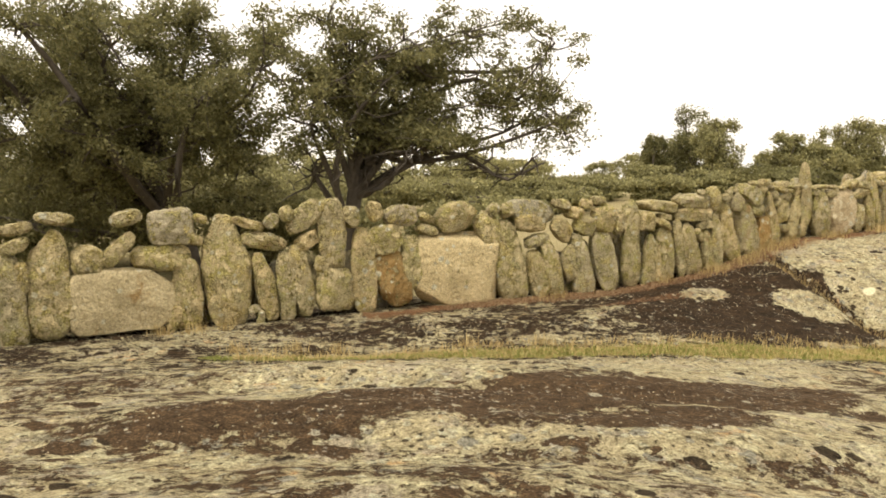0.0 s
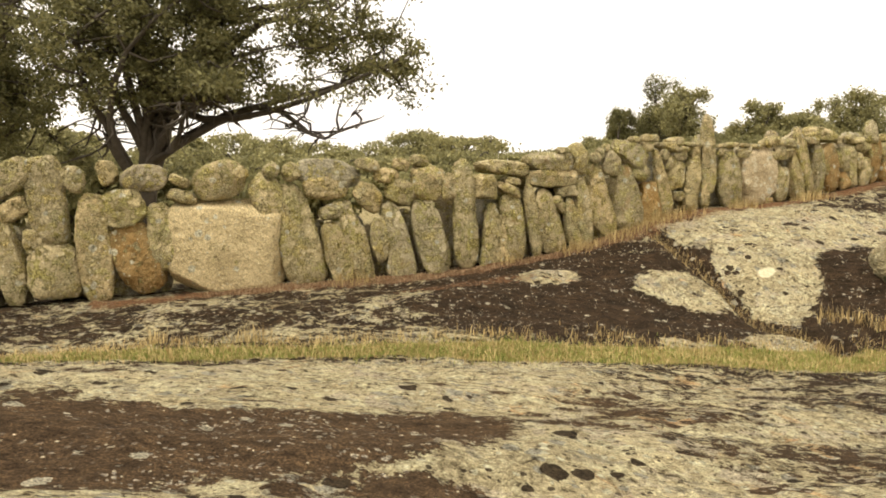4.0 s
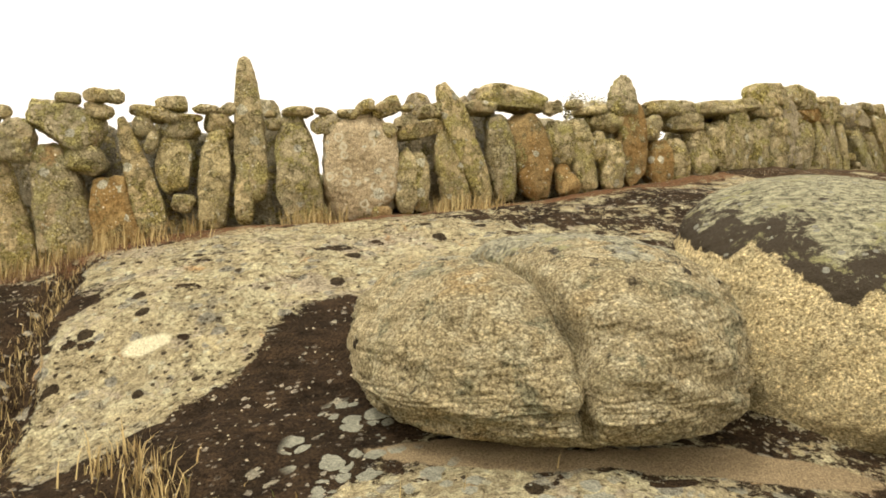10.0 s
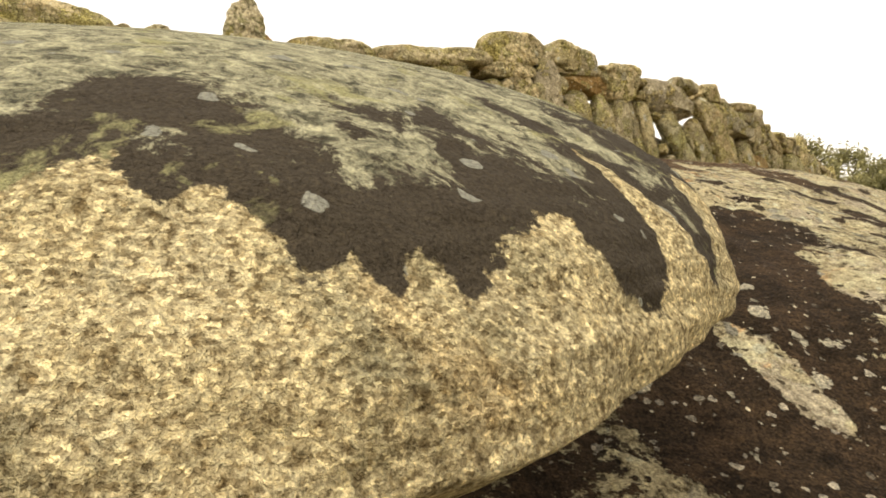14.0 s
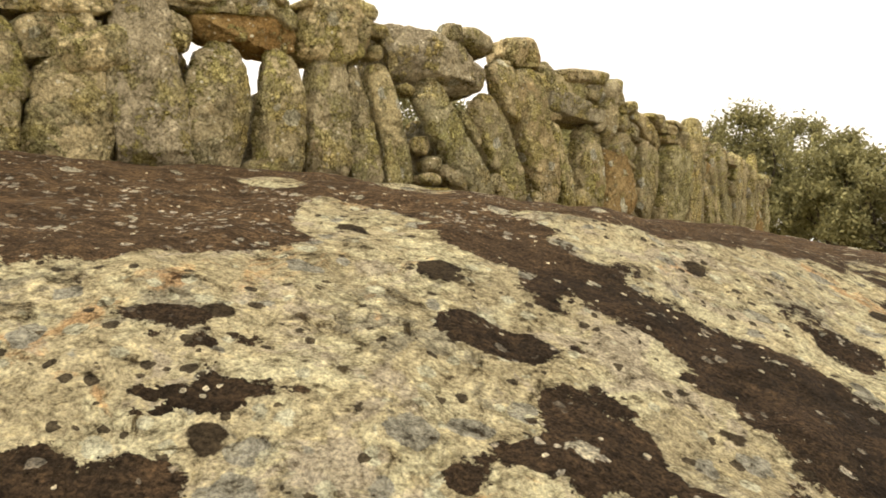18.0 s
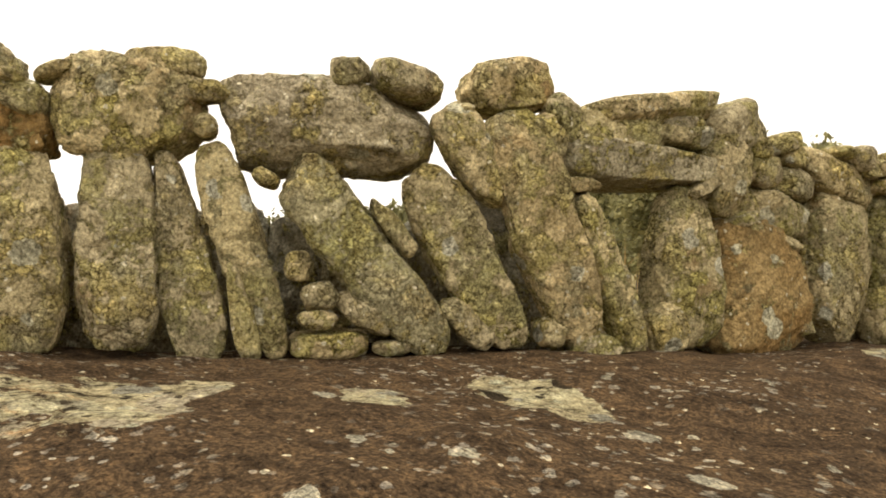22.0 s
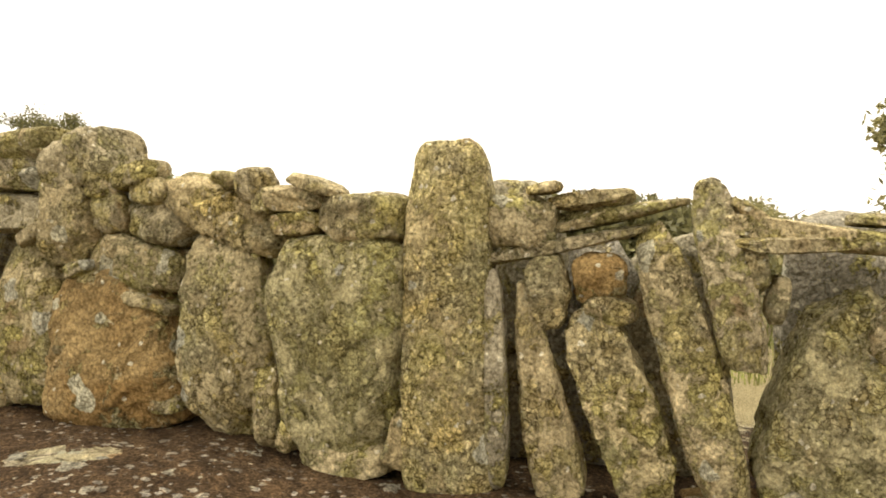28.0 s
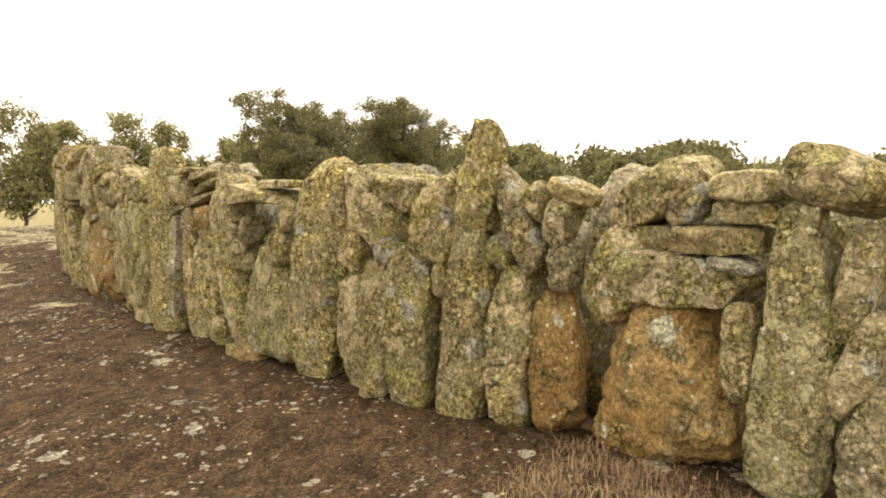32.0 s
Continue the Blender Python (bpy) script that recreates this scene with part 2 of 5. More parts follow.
def stone_material(name, low, high, lichen=(0.55, 0.485, 0.25), moss=(0.40, 0.35, 0.155), dark=(0.11, 0.085, 0.042), cover=0.5, rust=0.0, rings=False):
    """Weathered granite: smooth warm rock between grainy crusts of olive, yellow and grey lichen; rosettes, brown stains, dark pits."""
    m, nt, p = blank(name, 0.95)
    p.inputs["Specular IOR Level"].default_value = 0.12
    v, rnd = coords(nt)
    w = warp(nt, v, 7.0, 0.10)
    w2 = warp(nt, v, 16.0, 0.06)
    grain = noise_tex(nt, warp(nt, v, 30.0, 0.03), 46.0, 4, 0.68, 0.7)
    lump_ = noise_tex(nt, v, 9.0, 5, 0.62, 0.3)
    c = mixc(nt, ramp(nt, noise_tex(nt, w, 2.2, 5, 0.6), [(0.38, (0, 0, 0)), (0.62, (1, 1, 1))]), low, high)
    # every stone leans to grey, to olive or to brown by its own chance
    lean = ramp(nt, rnd, [(0.0, (1.0, 1.0, 1.0)), (0.2, (0.88, 0.86, 0.80)), (0.42, (1.08, 1.05, 0.90)), (0.62, (1.05, 0.97, 0.82)), (0.8, (0.94, 0.92, 0.84)), (1.0, (1.18, 1.13, 1.0))])
    c = times_(nt, c, lean)
    stain = max(0.10, rust)
    c = mixc(nt, ramp(nt, noise_tex(nt, w, 1.9, 5, 0.62, 0.4), [(0.64 - 0.35 * stain, (0, 0, 0)), (0.74 - 0.25 * stain, (0.8, 0.8, 0.8))]), c, (0.28, 0.17, 0.06))
    c = times_(nt, c, ramp(nt, noise_tex(nt, v, 70.0, 4, 0.75), [(0.34, (0.74, 0.71, 0.64)), (0.5, (1, 1, 1)), (0.66, (1.2, 1.19, 1.14))]))
    pale = tuple(min(0.8, 1.25 * q + 0.06) for q in lichen)
    olive = ramp(nt, grain, [(0.33, dark), (0.43, moss), (0.55, lichen), (0.66, pale)])
    grey = ramp(nt, grain, [(0.33, (0.11, 0.09, 0.055)), (0.43, (0.33, 0.29, 0.17)), (0.55, (0.48, 0.43, 0.265)), (0.66, (0.70, 0.64, 0.43))])
    curl = warp(nt, v, 26.0, 0.055)
    cell = nt.nodes.new("ShaderNodeTexVoronoi")
    cell.inputs["Scale"].default_value = 27.0
    nt.links.new(curl, cell.inputs["Vector"])
    chance = nt.nodes.new("ShaderNodeSeparateColor")
    nt.links.new(cell.outputs["Color"], chance.inputs[0])
    rim = nt.nodes.new("ShaderNodeTexVoronoi")
    rim.feature = "DISTANCE_TO_EDGE"
    rim.inputs["Scale"].default_value = 27.0
    nt.links.new(curl, rim.inputs["Vector"])
    flake = ramp(nt, chance.outputs[0], [(0.0, (0.62, 0.58, 0.48)), (0.35, (0.92, 0.90, 0.84)), (0.7, (1.08, 1.07, 1.0)), (1.0, (1.45, 1.42, 1.32))])
    # rims of the flakes darkened in colour, for the shade between them
    edge_ = ramp(nt, rim.outputs["Distance"], [(0.0, (0.18, 0.15, 0.10)), (0.09, (0.95, 0.94, 0.90)), (0.2, (1.06, 1.05, 1.02))])
    curled = ramp(nt, noise_tex(nt, w, 3.4, 5, 0.65, 0.3), [(0.42, (0.15, 0.15, 0.15)), (0.56, (0.95, 0.95, 0.95))])
    crust = mixc(nt, ramp(nt, noise_tex(nt, w, 2.7, 4, 0.6, 0.4), [(0.47, (0, 0, 0)), (0.55, (1, 1, 1))]), olive, grey)
    on = ramp(nt, noise_tex(nt, w2, 5.5, 8, 0.76, 0.3), [(0.54 - 0.13 * cover, (0, 0, 0)), (0.58 - 0.13 * cover, (1, 1, 1))])
    crust = mixc(nt, curled, crust, times_(nt, times_(nt, crust, flake), edge_))
    # broad zones: olive-green growth, and brown weather stain
    crust = times_(nt, crust, ramp(nt, noise_tex(nt, w, 1.5, 4, 0.6, 0.5), [(0.36, (1.06, 1.0, 0.90)), (0.47, (1.0, 1.0, 1.0)), (0.58, (0.91, 0.93, 0.76))]))
    c = mixc(nt, on, c, times_(nt, crust, lean, 0.5))
    c = mixc(nt, ramp(nt, noise_tex(nt, w2, 6.5, 5, 0.7, 0.4), [(0.62, (0, 0, 0)), (0.66, (0.75, 0.75, 0.75))]), c, times_(nt, grey, lean, 0.3))
    c = mixc(nt, spots(nt, w2, 7.0, 0.18), c, times_(nt, ramp(nt, grain, [(0.36, (0.5, 0.48, 0.42)), (0.5, (1, 1, 1)), (0.64, (1.3, 1.3, 1.25))]), ramp(nt, rnd, [(0, (0.50, 0.48, 0.37)), (1, (0.56, 0.52, 0.36))])))
    c = mixc(nt, ramp(nt, noise_tex(nt, w2, 5.2, 6, 0.72, 0.5), [(0.67, (0, 0, 0)), (0.72, (0.6, 0.6, 0.6))]), c, dark)
    c = mixc(nt, spots(nt, warp(nt, v, 30.0, 0.03), 38.0, 0.10), c, (0.70, 0.64, 0.46))
    c = times_(nt, c, crevice_shade(nt, v, 15.0, 0.30), 0.5)
    c = times_(nt, c, ramp(nt, noise_tex(nt, v, 58.0, 5, 0.78, 0.4), [(0.36, (0.52, 0.49, 0.42)), (0.5, (1, 1, 1)), (0.64, (1.42, 1.40, 1.34))]))
    if rings:
        vo = nt.nodes.new("ShaderNodeTexVoronoi")
        vo.inputs["Scale"].default_value = 6.5
        nt.links.new(warp(nt, v, 16.0, 0.05), vo.inputs["Vector"])
        ring = ramp(nt, vo.outputs["Distance"], [(0.20, (0, 0, 0)), (0.26, (1, 1, 1)), (0.34, (1, 1, 1)), (0.40, (0, 0, 0))])
        few = ramp(nt, noise_tex(nt, v, 2.5, 2), [(0.44, (0, 0, 0)), (0.52, (0.9, 0.9, 0.9))])
        c = mixc(nt, maths(nt, "MULTIPLY", ring, few), c, (0.62, 0.57, 0.40))
    nt.links.new(c, p.inputs["Base Color"])
    n = bumped(nt, lump_, 0.9, 0.08)
    h = maths(nt, "MULTIPLY", maths(nt, "ADD", maths(nt, "MULTIPLY", on, 0.8), 0.3), grain)
    nt.links.new(bumped(nt, maths(nt, "ADD", h, maths(nt, "MULTIPLY", on, 0.25)), 0.8, 0.035, n), p.inputs["Normal"])
    return m


STONE = {
    "": stone_material("granite_with_lichen", (0.40, 0.345, 0.215), (0.57, 0.49, 0.315)),
    "pale": stone_material("pale_granite", (0.49, 0.42, 0.275), (0.60, 0.52, 0.35), cover=-0.5),
    "dark": stone_material("dark_grey_granite", (0.30, 0.275, 0.215), (0.46, 0.425, 0.33), cover=0.2),
    "rust": stone_material("rust_stained_granite", (0.29, 0.205, 0.095), (0.42, 0.31, 0.155), rust=0.62, cover=-0.1),
    "green": stone_material("greenish_granite", (0.36, 0.325, 0.195), (0.50, 0.455, 0.285), lichen=(0.53, 0.49, 0.27), cover=0.5),
    "gold": stone_material("golden_lichen_granite", (0.42, 0.35, 0.205), (0.58, 0.49, 0.30), lichen=(0.60, 0.52, 0.285), cover=0.9, rust=0.2),
    "ring": stone_material("granite_with_lichen_rings", (0.48, 0.39, 0.255), (0.61, 0.51, 0.35), cover=-0.4, rings=True),
}
WORDS = {
    "": "weathered grey-green granite stone with lichen spots", "pale": "broad pale granite slab, almost bare", "dark": "dark grey granite stone with a rough face",
    "rust": "granite stone stained orange-brown by rust", "green": "broad greenish granite slab with lichen", "gold": "tall granite pillar crusted with golden lichen",
    "ring": "rounded pinkish granite block with pale lichen rings"}


# ---- stone shapes ----
def cube_sphere(n):
    """Unit directions on a gridded cube, and its quads, with shared corners merged."""
    pts, quads, seen = [], [], {}
    ticks = np.tan(np.linspace(-1, 1, n + 1) * math.pi / 4)
    for ax in range(3):
        for sg in (-1, 1):
            ids = []
            for a in ticks:
                row = []
                for b in ticks:
                    q = [0, 0, 0]
                    q[ax], q[(ax + 1) % 3], q[(ax + 2) % 3] = sg, a * sg, b
                    key = tuple(round(c, 4) for c in q)
                    if key not in seen:
                        seen[key] = len(pts)
                        pts.append(q)
                    row.append(seen[key])
                ids.append(row)
            for i in range(n):
                for j in range(n):
                    quads.append((ids[i][j], ids[i + 1][j], ids[i + 1][j + 1], ids[i][j + 1]))
    d = np.array(pts, float)
    return d / np.linalg.norm(d, axis=1)[:, None], quads


BALLS = {n: cube_sphere(n) for n in (6, 12, 20, 24, 48, 96)}


def waves(p, rng, scale, octaves=3):
    """Smooth random field, for arrays of points; about -1 to 1."""
    out, amp = np.zeros(len(p)), 1.0
    for _ in range(octaves):
        for _ in range(4):
            k = rng.normal(size=3)
            out += amp * 0.35 * np.sin(p @ (k * scale) + rng.uniform(0, 6.28))
        scale, amp = scale * 2.1, amp * 0.5
    return out


def mesh_of(name, v, quads, mat, smooth=True):
    me = bpy.data.meshes.new(name)
    me.from_pydata(np.asarray(v).tolist(), [], quads)
    if smooth:
        me.polygons.foreach_set("use_smooth", [True] * len(me.polygons))
    me.materials.append(mat)
    me.update()
    return me


def part(name, me, parent, label=""):
    ob = new(name, me)
    ob.parent = parent
    if label:
        ob["label"] = label
    return ob


def group_thing(name, at_, label, category, group="", kind=""):
    ob = new(name)
    ob.location = at_
    ob.empty_display_size = 0.2
    return tagged(ob, label, category, group, kind)


# ---- the dry-stone wall: uprights, capstones and chocks, each by its two ends along the wall and its width ----
wall = new("dry_stone_wall")
tagged(wall, "long dry-stone wall of upright granite slabs topped with capstones", "stone wall", kind="structure")
RNG = np.random.default_rng(7)


PLACED = []
OPEN_S = (34.5, 35.25)  # where the wall can be seen through


def shaped(n, rng, w0, w1, depth, length, ends, flats=12):
    """A stone about the origin, long axis z: widths from w0 to w1 along it, ends blunt (5) or round (2.2), faces broken flat, edges knocked off."""
    d, quads = BALLS[n]
    side = 5.0
    flat = (np.abs(d[:, 0]) ** side + np.abs(d[:, 1]) ** side) ** (1 / side)
    v = d * ((flat ** ends + np.abs(d[:, 2]) ** ends) ** (-1 / ends))[:, None]
    for k in range(flats):  # corners knocked off all round, and shallow breaks across the two faces
        k_ = rng.normal(size=3) * ((1.0, 0.5, 0.9) if k % 2 else (0.35, 1.0, 0.4))
        k_ /= np.linalg.norm(k_)
        reach = (v @ k_).max()
        over = np.maximum(v @ k_ - rng.uniform(0.80, 0.95) * reach, 0)
        v -= over[:, None] * k_
    v /= np.abs(v).max(axis=0)
    z = v[:, 2]
    bow = 0.06 * waves(np.column_stack([z, 0 * z, 0 * z + np.sign(v[:, 0])]), rng, 2.2, 3) * np.abs(v[:, 0])
    half = 0.5 * (w0 + (w1 - w0) * np.clip((z + 0.6) / 1.2, -0.25, 1.25)) * (1.06 + bow)
    thin = 0.5 + 0.5 * half / (0.5 * max(w0, w1))
    v = np.column_stack([v[:, 0] * half, v[:, 1] * depth / 2 * thin, z * length / 2 * 1.03])
    rad = v / np.maximum(np.linalg.norm(v, axis=1), 1e-6)[:, None]
    size = min(max(w0, w1), length)
    v += rad * (0.030 * size * waves(v, rng, 2.2 / size, 2))[:, None]
    # scaly breaks: steps along slanting beds, then knobs and creases of a few centimetres
    bed = rng.normal(size=3) * (0.5, 0.5, 1.0)
    bed /= np.linalg.norm(bed)
    ph = (v @ bed + 0.03 * waves(v, rng, 7.0, 2)) / rng.uniform(0.07, 0.13)
    step = (ph - np.floor(ph) - 0.5) * np.clip(0.5 + waves(v, rng, 4.0, 2), 0, 1)
    knob = 0.016 * step + 0.009 * waves(v, rng, 24.0, 3) - 0.045 * np.maximum(0.30 - np.abs(waves(v, rng, 11.0, 2)), 0)
    v += rad * (knob * min(1.0, size / 0.25))[:, None]
    return v, quads


FRONT_S, FRONT_D = (20, 30, 31, 33, 35.3, 36.6, 38, 43), (0.0, 0.0, 0.02, -0.05, -0.07, 0.0, 0.02, 0.02)


def placed(s0, z0, s1, z1, w0, w1, tint, ends, inward=0.0):
    sm, zm = (s0 + s1) / 2, (z0 + z1) / 2
    if not inward:
        PLACED.append((min(s0, s1) - 0.3 * w0, max(s0, s1) + 0.3 * w0, max(z0, z1), min(z0, z1), abs(z1 - z0) > abs(s1 - s0)))
    p, d = along(sm)
    n = np.array([d[1], -d[0], 0.0])
    axis = np.array([d[0] * (s1 - s0), d[1] * (s1 - s0), z1 - z0])
    length = float(np.linalg.norm(axis))
    axis /= length
    wide = max(w0, w1)
    upright = abs(axis[2]) > 0.62
    depth = min(max(0.7 * wide, 0.2), 0.5) if upright else min(max(0.42, 0.55 * length), 0.75) if length > 0.35 else max(wide, 0.22)
    if not upright and not inward and length > 0.35 and sm > 20:  # slabs lying on the wall are thick and blunt
        w0, w1, ends = 1.15 * w0, 1.15 * w1, max(ends, 3.4)
    side = np.cross(n, axis)
    side /= np.linalg.norm(side)
    big = 0.3 if inward else max(length, wide)
    depth = 0.24 if inward else depth
    res = (48 if sm > 30 else 24) if big > 0.55 else (20 if sm > 30 else 12) if big > 0.28 else 12 if sm > 30 else 6
    v, quads = shaped(res, RNG, w0, w1, depth, length, ends)
    front = float(np.interp(sm, FRONT_S, FRONT_D)) + RNG.uniform(-0.02, 0.02) - inward
    c = np.array([p[0], p[1], zm]) + n * (front - depth / 2)
    w = v[:, :1] * side + v[:, 1:2] * (-n) + v[:, 2:3] * axis
    name = "upright_stone" if upright and length > 0.38 else "capstone" if length > 0.30 else "chock_stone"
    ob = part(name, mesh_of(name, w, quads, STONE[tint]), wall, WORDS[tint] if tint else "")
    ob.location = c


def S(s0, z0, s1, z1, w0, w1, tint=""):
    placed(s0, z0, s1, z1, w0, w1, tint, 3.0 if abs(z1 - z0) > abs(s1 - s0) else 2.6)


def SR(s0, z0, s1, z1, w0, w1, tint=""):
    placed(s0, z0, s1, z1, w0, w1, tint, 2.3)


def SB(s0, z0, s1, z1, w0, w1, tint=""):
    placed(s0, z0, s1, z1, w0, w1, tint, 4.8)


def ST(s0, z0, s1, z1, w0, w1, tint=""):
    placed(s0, z0, s1, z1, 1.1 * w0, 1.25 * w1, tint, 3.0)


def R(s0, z0, s1, z1, w, tint=""):
    S(s0, z0, s1, z1, w, w * RNG.uniform(0.82, 1.0) if abs(z1 - z0) > abs(s1 - s0) else w, tint)


def B(s0, z0, s1, z1, w, tint=""):
    SB(s0, z0, s1, z1, w, w, tint)


B(5.39, -1.37, 5.42, -0.12, 1.82, 'pale'); R(3.52, -1.63, 3.41, 0.27, 0.54); R(4.10, -1.33, 4.13, 0.65, 0.75); R(3.67, -0.44, 3.67, 0.12, 0.26)
R(3.34, 0.65, 3.87, 0.76, 0.22); R(3.33, 0.28, 3.81, 0.51, 0.25); R(3.91, 0.91, 4.55, 0.85, 0.23); R(4.48, 0.10, 5.03, 0.08, 0.53)
R(5.04, 0.00, 5.54, 0.57, 0.31); R(5.51, 0.07, 6.61, 0.12, 0.50); B(5.80, 0.66, 6.67, 0.71, 0.66, 'dark'); R(5.16, 0.79, 5.72, 0.96, 0.27)
R(6.50, -1.46, 6.50, 0.04, 0.55); R(6.20, -1.41, 6.33, -0.85, 0.25); R(7.35, -1.35, 7.16, 0.89, 0.90); R(8.15, -1.25, 7.87, 0.15, 0.41)
R(8.48, -1.27, 8.36, 0.14, 0.38); R(8.86, -1.19, 8.65, 0.29, 0.46); B(9.45, -1.10, 9.43, -0.13, 0.76); B(9.45, -0.18, 9.32, 1.23, 0.57)
R(10.13, -1.22, 10.05, 0.63, 0.54); R(7.90, -1.33, 7.94, -1.01, 0.16); R(7.64, -1.02, 7.94, -0.98, 0.17); R(7.55, 0.47, 8.45, 0.29, 0.34)
R(6.50, 0.46, 6.81, 0.40, 0.20); R(6.62, 0.91, 6.88, 0.80, 0.16); R(7.38, 0.84, 8.01, 0.64, 0.19); R(8.02, 0.68, 8.25, 0.93, 0.25)
R(8.30, 0.93, 8.58, 0.98, 0.31); R(8.50, 0.56, 9.16, 1.18, 0.46); R(8.65, 0.23, 9.14, 0.54, 0.32); R(9.61, 0.85, 9.98, 0.90, 0.45)
R(9.08, 0.06, 9.23, -0.38, 0.27); R(10.14, 0.95, 10.47, 1.03, 0.41); R(10.52, 0.89, 11.26, 0.94, 0.44, 'dark'); R(10.18, 0.35, 10.95, 0.44, 0.65)
R(10.96, -1.05, 10.56, 0.11, 0.74, 'rust'); R(11.18, -0.70, 11.11, 0.49, 0.52); R(11.23, 0.66, 11.74, 0.54, 0.23); R(11.30, 0.94, 11.63, 0.77, 0.18)
R(11.67, 0.71, 12.54, 1.00, 0.64); B(12.29, -1.10, 12.22, 0.54, 1.99, 'pale'); R(12.31, 0.93, 12.60, 1.04, 0.23); R(13.16, 0.09, 12.74, 0.98, 0.57)
R(12.89, 0.92, 13.13, 1.15, 0.26); R(13.71, -1.08, 13.26, 0.79, 0.76); R(13.21, 0.95, 13.51, 1.09, 0.31); R(13.44, 1.06, 14.64, 0.93, 0.48, 'dark')
R(13.54, 0.73, 14.37, 0.72, 0.40); R(13.85, 0.23, 14.44, 0.42, 0.27); R(14.35, -1.10, 14.02, 0.07, 0.48); R(14.73, -0.99, 14.33, 0.43, 0.43)
R(14.56, 0.78, 15.00, 0.33, 0.42); R(15.00, -0.63, 14.96, 0.23, 0.35); R(14.53, 1.20, 15.00, 1.12, 0.22); R(14.86, 0.98, 15.34, 0.95, 0.27)
R(15.06, 0.77, 15.66, 0.58, 0.44); R(15.53, -1.09, 15.10, 0.47, 0.44); R(15.20, 1.20, 15.52, 1.13, 0.24); R(15.57, 1.25, 15.92, 1.24, 0.22)
R(16.17, -0.97, 15.73, 0.58, 0.61); R(15.58, 0.89, 16.22, 0.82, 0.69)
R(15.28, -1.00, 15.26, -0.07, 0.36)
# nearer stretches: ends, then the width near each end
S(16.28, 0.47, 16.31, 1.02, 0.27, 0.24); S(16.70, -0.81, 16.55, 1.27, 0.50, 0.43); S(17.00, -0.81, 17.01, -0.43, 0.16, 0.14); SB(16.81, 0.74, 17.29, 0.74, 0.48, 0.51)
S(17.20, -0.78, 17.22, 0.46, 0.36, 0.30); S(16.87, 1.17, 18.04, 1.08, 0.27, 0.30); S(17.47, -0.74, 17.46, 0.20, 0.30, 0.22); S(17.32, 0.82, 17.81, 0.58, 0.19, 0.19)
S(17.67, -0.72, 17.56, 0.63, 0.54, 0.48); S(17.44, 0.89, 17.82, 0.84, 0.16, 0.16); S(17.83, 1.32, 18.01, 1.25, 0.14, 0.14); S(18.17, -0.63, 17.95, 0.79, 0.26, 0.24)
S(18.66, -0.59, 18.24, 0.68, 0.62, 0.50); SB(18.00, 1.25, 18.95, 1.27, 0.33, 0.35); SB(17.91, 0.91, 19.04, 0.95, 0.33, 0.35); S(18.53, 0.56, 18.77, 0.25, 0.20, 0.16)
S(18.55, 1.48, 18.85, 1.49, 0.13, 0.12); S(18.61, 0.64, 19.08, 0.70, 0.22, 0.26); S(19.10, -0.46, 18.84, 0.52, 0.37, 0.27); S(19.21, 1.02, 18.94, 1.61, 0.37, 0.36)
S(19.27, -0.51, 19.12, 0.91, 0.33, 0.27); S(19.30, 1.34, 19.53, 1.34, 0.19, 0.21); S(19.55, 1.28, 19.55, 1.55, 0.19, 0.19); S(19.74, -0.40, 19.46, 1.21, 0.63, 0.47)
S(19.61, 1.55, 19.75, 1.55, 0.16, 0.16); S(19.82, 0.98, 19.82, 1.48, 0.38, 0.36); S(20.31, -0.22, 20.13, 1.19, 0.70, 0.52); S(19.95, 1.63, 20.67, 1.28, 0.38, 0.44)
S(20.22, 1.73, 20.49, 1.73, 0.14, 0.14); S(20.32, 1.12, 20.73, 0.97, 0.29, 0.27); S(20.51, 1.76, 20.78, 1.76, 0.16, 0.16); S(20.50, 1.59, 20.82, 1.58, 0.20, 0.18)
S(20.85, -0.15, 20.68, 0.83, 0.50, 0.36, 'rust'); S(35.75, 2.11, 35.96, 2.11, 0.13, 0.13); S(36.43, 2.05, 36.59, 2.05, 0.11, 0.11); S(34.25, 2.20, 34.86, 2.18, 0.20, 0.20); S(35.64, 1.90, 35.62, 2.16, 0.20, 0.18)
S(20.68, 1.76, 20.95, 1.76, 0.15, 0.17); S(20.94, -0.11, 20.85, 0.85, 0.40, 0.29, 'rust'); S(21.28, 0.15, 20.90, 1.52, 0.37, 0.20)
S(21.03, 1.37, 21.26, 1.46, 0.25, 0.23); S(21.19, 1.11, 21.27, 1.37, 0.13, 0.13); S(20.99, 1.63, 21.56, 1.54, 0.13, 0.15); S(21.27, 1.69, 21.63, 1.72, 0.14, 0.16)
SR(21.46, 0.66, 21.48, 1.36, 0.43, 0.39); S(21.31, 1.38, 21.76, 1.45, 0.17, 0.20); S(21.54, 0.44, 21.58, 0.67, 0.24, 0.27); S(21.48, 1.54, 21.80, 1.54, 0.09, 0.09)
S(21.67, 1.66, 21.98, 1.65, 0.11, 0.11); S(21.89, 0.25, 21.92, 1.43, 0.39, 0.33); S(21.79, 1.53, 22.14, 1.44, 0.23, 0.24); SR(21.97, 1.61, 22.16, 1.71, 0.14, 0.15)
S(22.23, 0.30, 22.24, 0.92, 0.24, 0.19); ST(22.35, 0.58, 22.26, 2.28, 0.36, 0.22); S(22.48, 1.61, 22.64, 1.63, 0.08, 0.08); S(22.51, 1.49, 22.69, 1.51, 0.13, 0.12)
